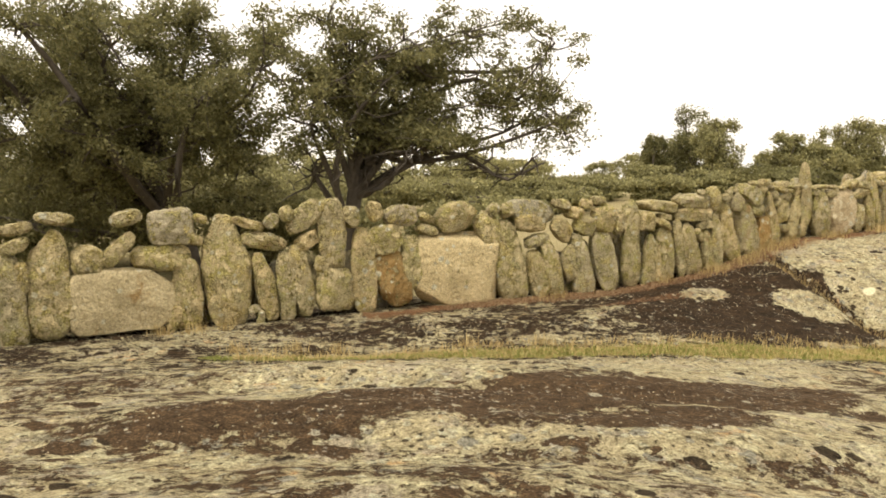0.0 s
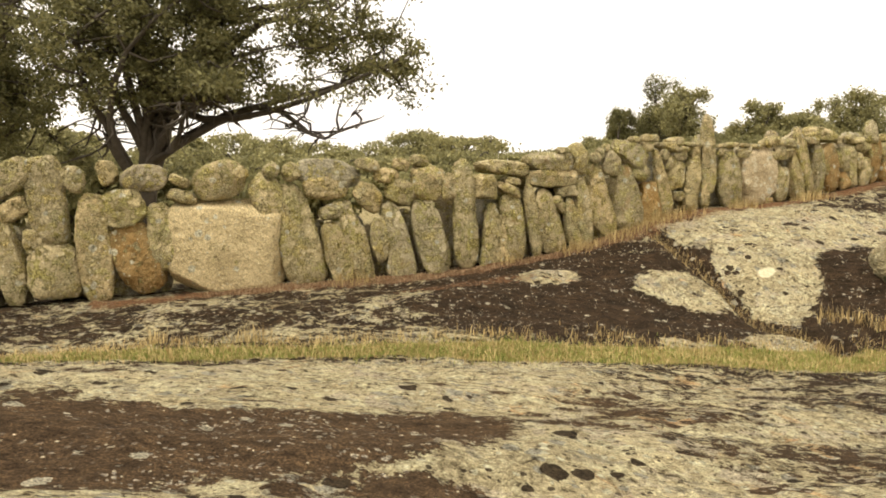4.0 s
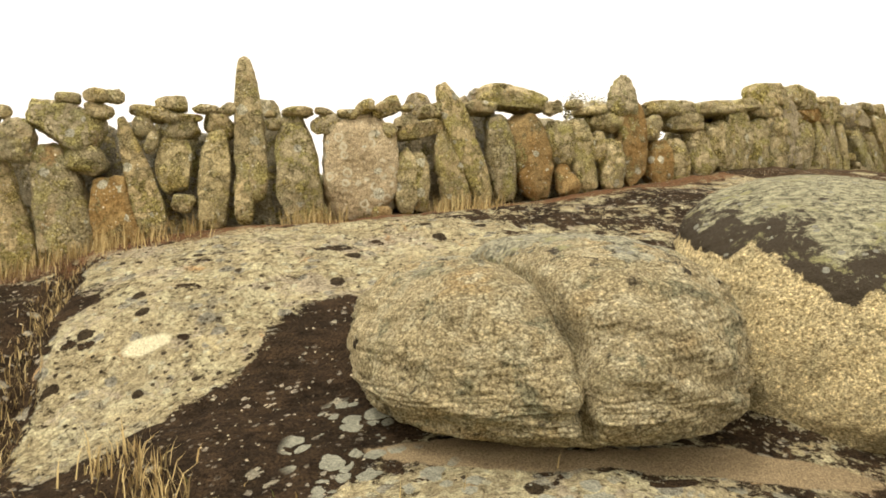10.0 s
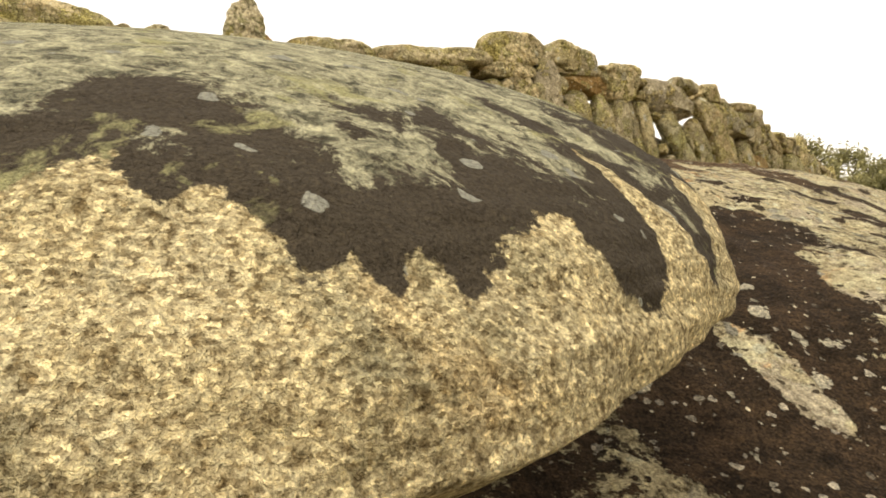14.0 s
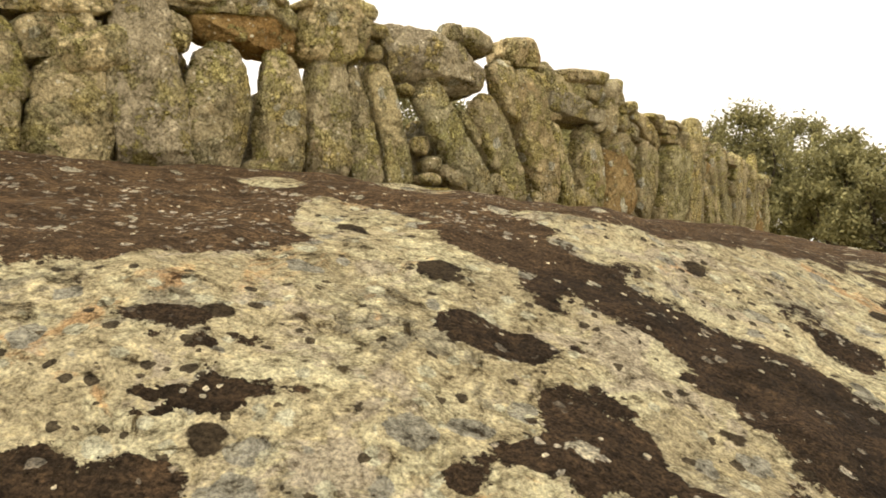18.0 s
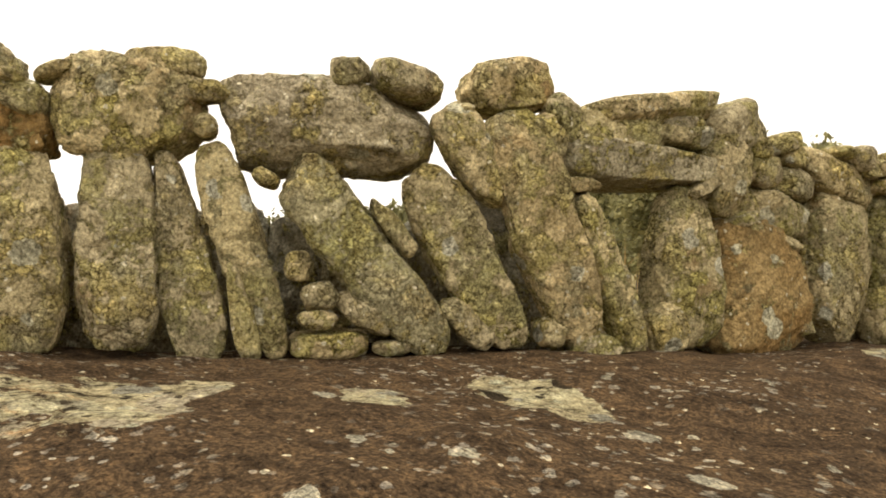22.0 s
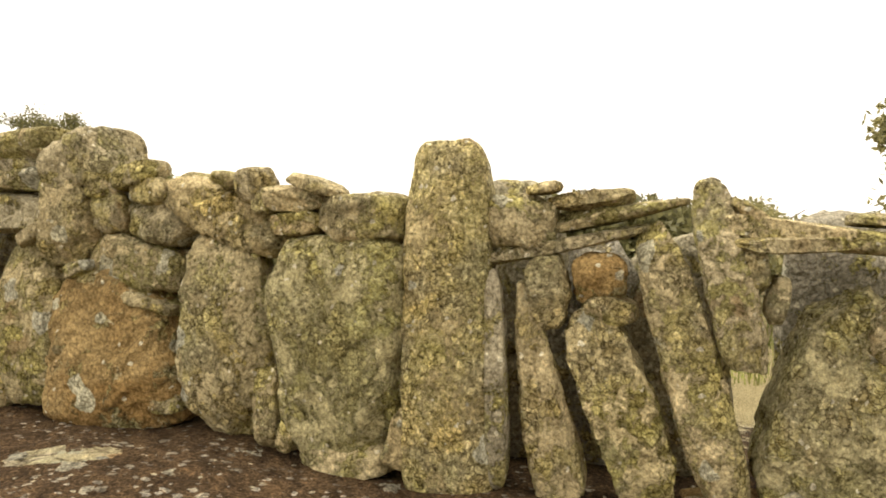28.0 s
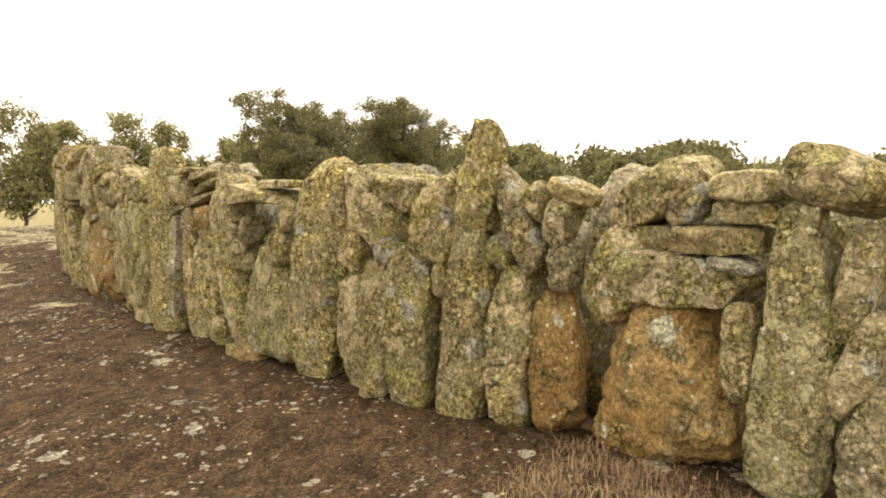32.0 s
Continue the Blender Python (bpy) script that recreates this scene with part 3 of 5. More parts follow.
S(22.93, 0.30, 22.80, 1.61, 0.53, 0.45); S(22.68, 1.64, 23.05, 1.67, 0.09, 0.10); S(23.07, 1.67, 23.30, 1.63, 0.09, 0.09); S(23.03, 1.49, 23.37, 1.52, 0.22, 0.27)
S(23.34, 1.64, 23.62, 1.63, 0.11, 0.12); SB(23.64, 0.34, 23.65, 1.63, 0.87, 0.79, 'ring'); S(23.58, 1.68, 23.82, 1.77, 0.14, 0.15); S(23.89, 0.33, 23.89, 0.54, 0.28, 0.24, 'rust')
S(23.80, 1.65, 24.13, 1.81, 0.15, 0.19); S(23.88, 1.50, 24.07, 1.38, 0.19, 0.21); S(24.19, 0.43, 24.21, 1.23, 0.26, 0.24); S(24.05, 1.54, 24.38, 1.58, 0.15, 0.17)
S(24.12, 1.71, 24.33, 1.75, 0.08, 0.08); S(24.41, 0.46, 24.37, 1.19, 0.29, 0.26); S(24.10, 1.39, 24.71, 1.56, 0.17, 0.18); S(24.43, 1.69, 24.80, 1.75, 0.15, 0.17)
S(24.96, 0.50, 24.66, 1.46, 0.40, 0.27); S(25.31, 0.54, 24.69, 2.06, 0.30, 0.35); S(24.98, 1.79, 25.48, 1.81, 0.15, 0.15); S(25.59, 0.59, 25.43, 1.72, 0.36, 0.33)
S(25.27, 1.99, 26.21, 1.89, 0.28, 0.26); S(26.08, 0.63, 25.82, 1.73, 0.50, 0.50, 'rust'); S(26.13, 1.80, 26.41, 1.87, 0.19, 0.16); S(26.39, 1.09, 26.34, 1.68, 0.36, 0.35)
S(26.52, 0.67, 26.35, 1.10, 0.33, 0.20, 'rust'); S(26.46, 1.87, 26.70, 1.93, 0.13, 0.14); S(26.79, 0.72, 26.61, 1.70, 0.39, 0.37); S(26.65, 1.81, 27.14, 1.87, 0.11, 0.12)
S(26.97, 1.11, 26.95, 1.55, 0.21, 0.19); S(26.81, 1.69, 27.36, 1.68, 0.20, 0.22); S(27.17, 0.74, 27.14, 1.45, 0.33, 0.31); ST(27.34, 1.76, 27.33, 2.33, 0.35, 0.21)
S(27.51, 0.79, 27.43, 1.99, 0.38, 0.41, 'rust'); S(27.76, 1.46, 27.83, 1.82, 0.30, 0.29); S(27.98, 0.80, 27.92, 1.47, 0.46, 0.41, 'rust'); S(27.76, 1.92, 28.65, 1.92, 0.19, 0.20)
S(28.30, 0.88, 28.17, 1.50, 0.38, 0.32); S(28.09, 1.74, 28.68, 1.75, 0.21, 0.23); S(28.78, 0.96, 28.55, 1.64, 0.49, 0.38); S(29.27, 1.03, 28.93, 1.79, 0.43, 0.51)
S(28.60, 1.95, 29.73, 2.05, 0.17, 0.19); S(29.48, 1.04, 29.45, 2.08, 0.57, 0.52); S(29.65, 1.06, 29.53, 1.92, 0.68, 0.65); S(29.28, 2.05, 30.06, 2.14, 0.15, 0.16)
S(30.02, 1.07, 29.88, 1.81, 0.47, 0.39); S(30.11, 1.40, 29.94, 1.88, 0.42, 0.39); S(29.91, 1.99, 30.66, 2.10, 0.16, 0.16); S(30.09, 1.76, 30.59, 1.96, 0.20, 0.25)
S(30.02, 2.24, 30.82, 2.39, 0.36, 0.32); SB(30.44, 1.07, 30.45, 1.79, 0.50, 0.40); SR(30.35, 1.70, 30.78, 1.89, 0.23, 0.23); S(30.64, 1.47, 30.64, 1.82, 0.08, 0.07)
SB(30.90, 1.13, 30.78, 2.24, 0.51, 0.37, 'dark'); S(31.04, 1.87, 30.96, 2.12, 0.18, 0.17); S(30.91, 2.36, 31.33, 2.35, 0.31, 0.26); S(30.71, 2.30, 31.66, 2.34, 0.27, 0.32)
SR(31.27, 1.10, 31.29, 1.99, 0.40, 0.40); S(31.13, 2.13, 31.83, 2.10, 0.22, 0.23, 'rust'); S(31.47, 1.18, 31.66, 1.17, 0.15, 0.15); S(31.48, 2.32, 31.83, 2.19, 0.13, 0.15)
S(31.63, 2.33, 31.75, 2.30, 0.05, 0.05); S(31.73, 1.10, 31.72, 2.01, 0.35, 0.33); S(31.78, 2.31, 31.95, 2.39, 0.05, 0.05); S(32.12, 1.13, 32.10, 2.03, 0.36, 0.35)
SR(31.83, 2.23, 32.47, 2.21, 0.41, 0.37); S(32.14, 2.43, 32.48, 2.41, 0.13, 0.14); S(32.48, 1.04, 32.29, 2.01, 0.27, 0.18); S(32.34, 2.30, 32.59, 2.30, 0.11, 0.10)
SR(32.43, 2.13, 32.54, 2.14, 0.11, 0.11); S(32.69, 1.05, 32.59, 1.56, 0.12, 0.09); S(32.81, 1.06, 32.49, 2.05, 0.18, 0.22); S(32.69, 1.93, 32.81, 1.87, 0.08, 0.08)
S(32.84, 1.49, 32.97, 1.48, 0.14, 0.14); S(32.89, 1.23, 33.08, 1.23, 0.09, 0.09); S(32.91, 1.33, 33.08, 1.35, 0.13, 0.13); S(32.47, 2.19, 33.54, 2.13, 0.38, 0.37, 'dark')
S(32.85, 1.11, 33.23, 1.11, 0.11, 0.12); SB(33.06, 2.39, 33.24, 2.41, 0.13, 0.12); S(33.56, 1.08, 32.86, 1.97, 0.28, 0.33, 'green'); S(33.34, 1.17, 33.09, 1.34, 0.13, 0.12)
S(33.25, 1.09, 33.45, 1.09, 0.07, 0.07); S(33.45, 1.53, 33.25, 1.79, 0.10, 0.08); S(33.25, 2.42, 33.61, 2.33, 0.14, 0.13); S(33.84, 1.08, 33.60, 1.32, 0.14, 0.13)
S(33.70, 2.19, 33.74, 2.27, 0.07, 0.07); S(33.99, 1.09, 33.48, 1.94, 0.31, 0.31); S(33.88, 1.77, 33.62, 2.25, 0.17, 0.25); S(33.74, 2.36, 34.22, 2.42, 0.21, 0.27)
S(34.20, 2.00, 34.11, 2.23, 0.16, 0.15); S(34.37, 1.07, 33.94, 2.24, 0.33, 0.37); SR(34.16, 1.06, 34.17, 1.22, 0.14, 0.13); S(34.20, 2.33, 34.35, 2.09, 0.15, 0.13)
S(34.21, 1.88, 34.47, 1.89, 0.08, 0.07); S(34.26, 1.06, 34.63, 1.06, 0.11, 0.11); S(34.66, 1.00, 34.34, 1.85, 0.19, 0.16); S(34.38, 2.25, 35.30, 2.37, 0.13, 0.15)
SB(34.27, 2.03, 35.46, 2.02, 0.21, 0.18, 'dark'); SR(34.86, 0.99, 34.88, 1.27, 0.23, 0.20); S(34.78, 2.18, 35.24, 2.18, 0.09, 0.11); S(34.87, 2.23, 35.17, 2.26, 0.07, 0.07, 'dark')
S(35.07, 1.02, 35.07, 1.90, 0.44, 0.36); S(35.05, 1.84, 35.26, 1.97, 0.08, 0.09); S(35.33, 1.74, 35.38, 2.24, 0.28, 0.31); S(35.20, 2.19, 35.62, 2.32, 0.23, 0.25)
S(35.38, 1.70, 35.53, 1.76, 0.08, 0.07); SR(35.45, 2.22, 35.62, 2.24, 0.14, 0.15); SR(35.49, 2.14, 35.65, 2.14, 0.13, 0.13); SB(35.64, 0.97, 35.56, 1.73, 0.75, 0.58, 'rust')
S(35.45, 1.83, 36.02, 1.70, 0.23, 0.19); S(35.60, 1.66, 35.95, 1.53, 0.07, 0.07); S(35.64, 2.14, 35.91, 2.22, 0.11, 0.11); S(35.67, 2.04, 36.07, 1.91, 0.18, 0.16)
S(35.81, 1.09, 36.02, 1.11, 0.09, 0.10); S(35.88, 2.15, 36.55, 1.88, 0.19, 0.23); S(36.26, 0.98, 36.25, 1.91, 0.48, 0.48); S(36.21, 2.17, 36.36, 2.14, 0.07, 0.07)
SR(36.35, 2.11, 36.52, 2.13, 0.15, 0.14); S(36.52, 0.97, 36.55, 1.34, 0.15, 0.13); SR(36.63, 0.97, 36.67, 1.13, 0.09, 0.08); S(36.50, 2.07, 36.81, 2.06, 0.11, 0.10)
S(36.54, 1.96, 36.79, 1.96, 0.11, 0.11); S(36.64, 2.16, 36.89, 2.08, 0.06, 0.06); SB(36.88, 0.95, 36.87, 1.90, 0.54, 0.60, 'green'); S(36.70, 0.95, 37.11, 0.97, 0.13, 0.14)
S(36.79, 2.00, 37.17, 1.96, 0.18, 0.20); S(37.16, 0.95, 37.22, 1.24, 0.14, 0.10); SB(37.38, 0.79, 37.37, 2.28, 0.37, 0.34, 'gold'); S(37.58, 0.92, 37.55, 1.77, 0.09, 0.08, 'dark')
SB(37.53, 1.98, 37.80, 1.96, 0.22, 0.20); S(37.84, 0.85, 37.66, 1.74, 0.22, 0.11); S(37.68, 2.09, 37.82, 2.11, 0.05, 0.05); S(37.78, 1.55, 37.76, 1.84, 0.14, 0.18)
SB(37.51, 1.81, 38.15, 1.95, 0.05, 0.04); S(37.75, 2.04, 38.09, 2.07, 0.07, 0.08); S(37.97, 1.65, 37.96, 1.85, 0.21, 0.19, 'rust'); S(37.89, 1.63, 38.11, 1.62, 0.11, 0.12)
SB(37.78, 1.96, 38.29, 2.05, 0.07, 0.04); S(38.19, 0.87, 37.91, 1.62, 0.28, 0.24); S(38.46, 0.88, 38.15, 1.96, 0.20, 0.20); SR(38.23, 0.84, 38.42, 0.87, 0.11, 0.11)
S(38.51, 1.39, 38.35, 2.12, 0.17, 0.16); SB(38.27, 0.77, 38.67, 0.85, 0.20, 0.19, 'rust'); S(38.42, 2.06, 38.59, 1.93, 0.06, 0.06); S(38.53, 1.72, 38.50, 1.92, 0.08, 0.09)
S(38.58, 1.60, 38.61, 1.78, 0.08, 0.07); SB(38.42, 1.88, 38.98, 1.91, 0.06, 0.06); SB(38.38, 1.96, 39.08, 1.88, 0.08, 0.07); S(38.80, 0.86, 38.88, 1.79, 0.58, 0.34, 'green')
SB(38.83, 1.98, 39.13, 1.97, 0.05, 0.05); S(39.00, 1.47, 38.99, 1.68, 0.20, 0.18); S(39.04, 1.70, 39.19, 1.85, 0.14, 0.14); S(39.23, 0.78, 39.45, 2.11, 0.43, 0.41, 'gold')
SR(39.66, 1.45, 39.69, 1.76, 0.21, 0.17); S(39.67, 0.77, 39.82, 1.57, 0.32, 0.40); SB(39.57, 1.94, 40.01, 1.66, 0.30, 0.23); S(39.80, 0.76, 39.88, 1.02, 0.16, 0.13)
S(39.94, 1.52, 39.99, 1.66, 0.15, 0.15, 'dark'); S(39.80, 1.97, 40.21, 1.86, 0.11, 0.16); S(40.08, 0.74, 40.14, 1.64, 0.28, 0.30); S(40.25, 1.54, 40.38, 2.00, 0.27, 0.20)
S(40.33, 1.37, 40.33, 1.60, 0.07, 0.07); SB(40.39, 0.72, 40.52, 1.78, 0.26, 0.23, 'gold'); S(40.53, 1.70, 40.59, 2.24, 0.27, 0.18, 'gold'); S(40.68, 1.53, 40.67, 1.70, 0.13, 0.13, 'dark')
S(40.64, 0.80, 40.75, 1.54, 0.21, 0.20); S(40.73, 0.78, 40.75, 1.15, 0.09, 0.08); S(40.88, 1.49, 40.68, 1.99, 0.14, 0.13); S(40.89, 1.75, 40.84, 1.93, 0.08, 0.08)
S(40.93, 0.79, 40.93, 1.45, 0.28, 0.22, 'rust'); S(40.95, 1.62, 41.01, 1.86, 0.11, 0.13); S(40.98, 1.45, 40.98, 1.66, 0.11, 0.10); S(40.93, 1.93, 41.14, 1.84, 0.09, 0.09)
S(41.16, 1.33, 41.30, 1.74, 0.23, 0.21); S(41.20, 1.76, 41.59, 1.96, 0.15, 0.16); S(41.42, 0.73, 41.40, 1.45, 0.58, 0.40, 'rust'); S(41.19, 1.54, 41.77, 1.51, 0.20, 0.15)
S(41.46, 1.76, 41.63, 1.88, 0.12, 0.12); SB(41.32, 1.70, 41.81, 1.68, 0.10, 0.10); S(41.61, 1.61, 41.81, 1.58, 0.05, 0.05, 'dark'); S(41.73, 1.08, 41.74, 1.45, 0.12, 0.14)
S(41.63, 1.80, 41.88, 1.79, 0.09, 0.09); S(41.62, 1.88, 41.89, 1.89, 0.12, 0.12); SB(41.90, 0.76, 41.97, 1.82, 0.29, 0.21, 'green'); S(41.86, 1.96, 42.22, 1.83, 0.18, 0.16)
S(42.08, 1.33, 42.17, 1.75, 0.12, 0.13); S(42.06, 1.08, 42.21, 1.45, 0.12, 0.13); S(42.15, 0.77, 42.20, 1.20, 0.21, 0.17)

# hearting: dark rough stones added behind the face to shade its gaps, under the tops of the uprights in front of them
for k in range(118):
    s_ = 3.0 + 0.36 * k + RNG.uniform(-0.08, 0.08)
    tops = [q[2] for q in PLACED if q[4] and q[0] < s_ < q[1] and q[3] < foot(s_) + 0.4]
    if not tops or OPEN_S[0] < s_ < OPEN_S[1]:
        continue
    full = 16.0 < s_ < 31.0 or s_ > 36.5
    if full:
        tops = [q[2] for q in PLACED if q[4] and q[0] - 0.3 < s_ < q[1] + 0.3 and q[3] < foot(s_) + 0.4]
    top_ = min(max(tops) + (0.06 if s_ < 28 else -0.05), foot(s_) + (1.55 if s_ < 28 else 1.25)) if full else min(max(tops), foot(s_) + 1.5) - 0.22
    if top_ > foot(s_) + 0.3:
        placed(s_, foot(s_) - 0.1, s_ + RNG.uniform(-0.1, 0.1), top_, 0.5, RNG.uniform(0.42, 0.52), "dark", 3.2, 0.50)

# three more backing stones, added where gaps still let light through
for s_ in (21.72, 22.09, 41.07):
    placed(s_, foot(s_) - 0.1, s_ + 0.04, foot(s_) + 1.2, 0.5, 0.44, "dark", 3.2, 0.45)

# ---- the ground: one sheet, fine near the walk and coarse out to the horizon ----
def ground_material():
    """Granite with pale and yellow lichen, dark brown moss mats, grey crusts; earth, dry grass and turf where the cover says so."""
    m, nt, p = blank("granite_outcrop_with_moss", 0.96)
    p.inputs["Specular IOR Level"].default_value = 0.08
    v, _ = coords(nt, False)
    at_ = nt.nodes.new("ShaderNodeVertexColor")
    at_.layer_name = "cover"
    sep = nt.nodes.new("ShaderNodeSeparateColor")
    nt.links.new(at_.outputs[0], sep.inputs[0])
    moss_f, grass_f, earth_f = sep.outputs[0], sep.outputs[1], sep.outputs[2]
    at2 = nt.nodes.new("ShaderNodeVertexColor")
    at2.layer_name = "crusts"
    sep2 = nt.nodes.new("ShaderNodeSeparateColor")
    nt.links.new(at2.outputs[0], sep2.inputs[0])
    crust_f, bare_f, brown_f = sep2.outputs[0], sep2.outputs[1], sep2.outputs[2]
    # stretched along the wall's run, as the mats lie on the rock's bedding
    mp = nt.nodes.new("ShaderNodeMapping")
    mp.inputs["Rotation"].default_value = (0, 0, radians(-20))
    mp.inputs["Scale"].default_value = (0.55, 1.0, 1.0)
    nt.links.new(v, mp.inputs[0])
    vs = mp.outputs[0]
    w = warp(nt, v, 9.0, 0.12)
    fine = noise_tex(nt, v, 90.0, 4, 0.75)
    mid = noise_tex(nt, v, 12.0, 6, 0.72)
    crumb = noise_tex(nt, v, 24.0, 6, 0.75, 0.6)
    # bare rock: tan to cream, yellow lichen, grey rosettes, dark pits
    rock = mixc(nt, ramp(nt, noise_tex(nt, vs, 1.7, 5), [(0.35, (0, 0, 0)), (0.65, (1, 1, 1))]), (0.30, 0.255, 0.16), (0.43, 0.37, 0.235))
    rock = mixc(nt, ramp(nt, noise_tex(nt, w, 3.6, 6, 0.72), [(0.49, (0, 0, 0)), (0.58, (0.9, 0.9, 0.9))]), rock, (0.47, 0.43, 0.285))
    rock = mixc(nt, ramp(nt, noise_tex(nt, w, 2.6, 6, 0.72, 0.4), [(0.56, (0, 0, 0)), (0.61, (0.9, 0.9, 0.9))]), rock, (0.25, 0.225, 0.165))
    rock = mixc(nt, ramp(nt, noise_tex(nt, warp(nt, v, 5.0, 0.2), 2.1, 6, 0.7, 0.6), [(0.55, (0, 0, 0)), (0.59, (0.8, 0.8, 0.8))]), rock, (0.36, 0.31, 0.235))
    rock = mixc(nt, ramp(nt, noise_tex(nt, warp(nt, v, 5.0, 0.2), 1.6, 6, 0.72, 0.9), [(0.60, (0, 0, 0)), (0.66, (0.7, 0.7, 0.7))]), rock, (0.44, 0.26, 0.12))
    rock = mixc(nt, spots(nt, w, 6.0, 0.45), rock, (0.25, 0.235, 0.19))
    rock = mixc(nt, spots(nt, warp(nt, v, 20.0, 0.05), 13.0, 0.35), rock, (0.43, 0.41, 0.30))
    rock = mixc(nt, spots(nt, warp(nt, v, 30.0, 0.04), 20.0, 0.28), rock, (0.07, 0.055, 0.035))
    rock = mixc(nt, spots(nt, w, 5.0, 0.22), rock, (0.045, 0.033, 0.02))
    rock = times_(nt, rock, ramp(nt, noise_tex(nt, v, 9.0, 7, 0.74, 0.5), [(0.36, (0.16, 0.135, 0.10)), (0.43, (0.85, 0.84, 0.80)), (0.55, (1.05, 1.05, 1.02)), (0.68, (1.3, 1.28, 1.15))]))
    rock = times_(nt, rock, crevice_shade(nt, v, 9.0, 0.5), 0.8)
    rock = times_(nt, rock, ramp(nt, crumb, [(0.33, (0.22, 0.19, 0.15)), (0.44, (0.75, 0.74, 0.70)), (0.54, (1.02, 1.02, 1.0)), (0.68, (1.4, 1.38, 1.25))]))
    big = noise_tex(nt, vs, 1.15, 9, 0.77, 0.35)
    lvl = maths(nt, "ADD", maths(nt, "MULTIPLY", moss_f, 0.62), maths(nt, "MULTIPLY", maths(nt, "SUBTRACT", big, 0.5), 1.0))
    lvl = maths(nt, "ADD", lvl, maths(nt, "MULTIPLY", maths(nt, "SUBTRACT", mid, 0.5), 0.60))
    lvl = maths(nt, "ADD", lvl, maths(nt, "MULTIPLY", maths(nt, "SUBTRACT", noise_tex(nt, w, 4.2, 6, 0.72, 0.4), 0.5), 0.60))
    pads = spots(nt, warp(nt, vs, 7.0, 0.26), 3.4, 0.6, 0.03, 0.45)
    lvl = maths(nt, "ADD", lvl, maths(nt, "MULTIPLY", pads, maths(nt, "MULTIPLY", ramp(nt, noise_tex(nt, v, 0.9, 3), [(0.38, (0, 0, 0)), (0.50, (1, 1, 1))]), 0.28)))
    moss = ramp(nt, lvl, [(0.275, (0, 0, 0)), (0.30, (1, 1, 1))])
    mat_c = mixc(nt, ramp(nt, noise_tex(nt, v, 3.0, 5), [(0.4, (0, 0, 0)), (0.65, (1, 1, 1))]), (0.024, 0.0165, 0.0095), (0.044, 0.029, 0.0165))
    mat_c = mixc(nt, brown_f, mat_c, mixc(nt, noise_tex(nt, v, 5.0, 6, 0.7), (0.034, 0.023, 0.0125), (0.115, 0.075, 0.040)))
    # scattered scraps of pale lichen on the mats, thick in places
    where = ramp(nt, noise_tex(nt, vs, 1.3, 5, 0.65), [(0.45, (0, 0, 0)), (0.56, (1, 1, 1))])
    mat_c = mixc(nt, maths(nt, "MULTIPLY", spots(nt, warp(nt, v, 30.0, 0.05), 17.0, 0.50, 0.03, 0.45), where), mat_c, (0.26, 0.235, 0.18))
    mat_c = mixc(nt, spots(nt, warp(nt, v, 22.0, 0.10), 7.0, 0.15), mat_c, (0.27, 0.25, 0.185))
    mat_c = mixc(nt, spots(nt, warp(nt, v, 40.0, 0.02), 38.0, 0.06), mat_c, (0.38, 0.34, 0.24))
    thick = ramp(nt, noise_tex(nt, v, 1.1, 5, 0.65), [(0.49, (0, 0, 0)), (0.62, (1, 1, 1))])
    mat_c = mixc(nt, maths(nt, "MULTIPLY", spots(nt, warp(nt, v, 40.0, 0.03), 26.0, 0.55, 0.03, 0.5), maths(nt, "MULTIPLY", thick, brown_f)), mat_c, (0.33, 0.30, 0.24))
    mat_c = times_(nt, mat_c, ramp(nt, noise_tex(nt, v, 55.0, 4, 0.75, 0.5), [(0.34, (0.35, 0.33, 0.30)), (0.5, (1, 1, 1)), (0.66, (2.0, 1.9, 1.75))]))
    mat_c = times_(nt, mat_c, ramp(nt, noise_tex(nt, vs, 11.0, 5, 0.7, 0.4), [(0.36, (0.55, 0.53, 0.50)), (0.5, (1, 1, 1)), (0.66, (1.5, 1.45, 1.35))]))
    c = mixc(nt, moss, rock, mat_c)
    tan_ = mixc(nt, crumb, (0.22, 0.155, 0.085), (0.38, 0.30, 0.175))
    c = mixc(nt, ramp(nt, maths(nt, "ADD", bare_f, maths(nt, "MULTIPLY", maths(nt, "SUBTRACT", mid, 0.5), 0.6)), [(0.48, (0, 0, 0)), (0.56, (1, 1, 1))]), c, tan_)
    rag = spots(nt, warp(nt, v, 11.0, 0.09), 8.0, 0.95, 0.03, 0.75)
    c = mixc(nt, maths(nt, "MULTIPLY", ramp(nt, crust_f, [(0.25, (0, 0, 0)), (0.5, (1, 1, 1))]), rag), c, mixc(nt, crumb, (0.07, 0.07, 0.05), (0.52, 0.51, 0.385)))
    c = mixc(nt, ramp(nt, at2.outputs["Alpha"], [(0.4, (0, 0, 0)), (0.6, (1, 1, 1))]), c, (0.60, 0.55, 0.36))
    e_f = ramp(nt, maths(nt, "ADD", earth_f, maths(nt, "MULTIPLY", maths(nt, "SUBTRACT", mid, 0.5), 0.9)), [(0.42, (0, 0, 0)), (0.62, (1, 1, 1))])
    c = mixc(nt, e_f, c, mixc(nt, fine, (0.11, 0.052, 0.024), (0.21, 0.115, 0.055)))
    g_f = ramp(nt, maths(nt, "ADD", grass_f, maths(nt, "MULTIPLY", maths(nt, "SUBTRACT", mid, 0.5), 0.8)), [(0.42, (0, 0, 0)), (0.58, (1, 1, 1))])
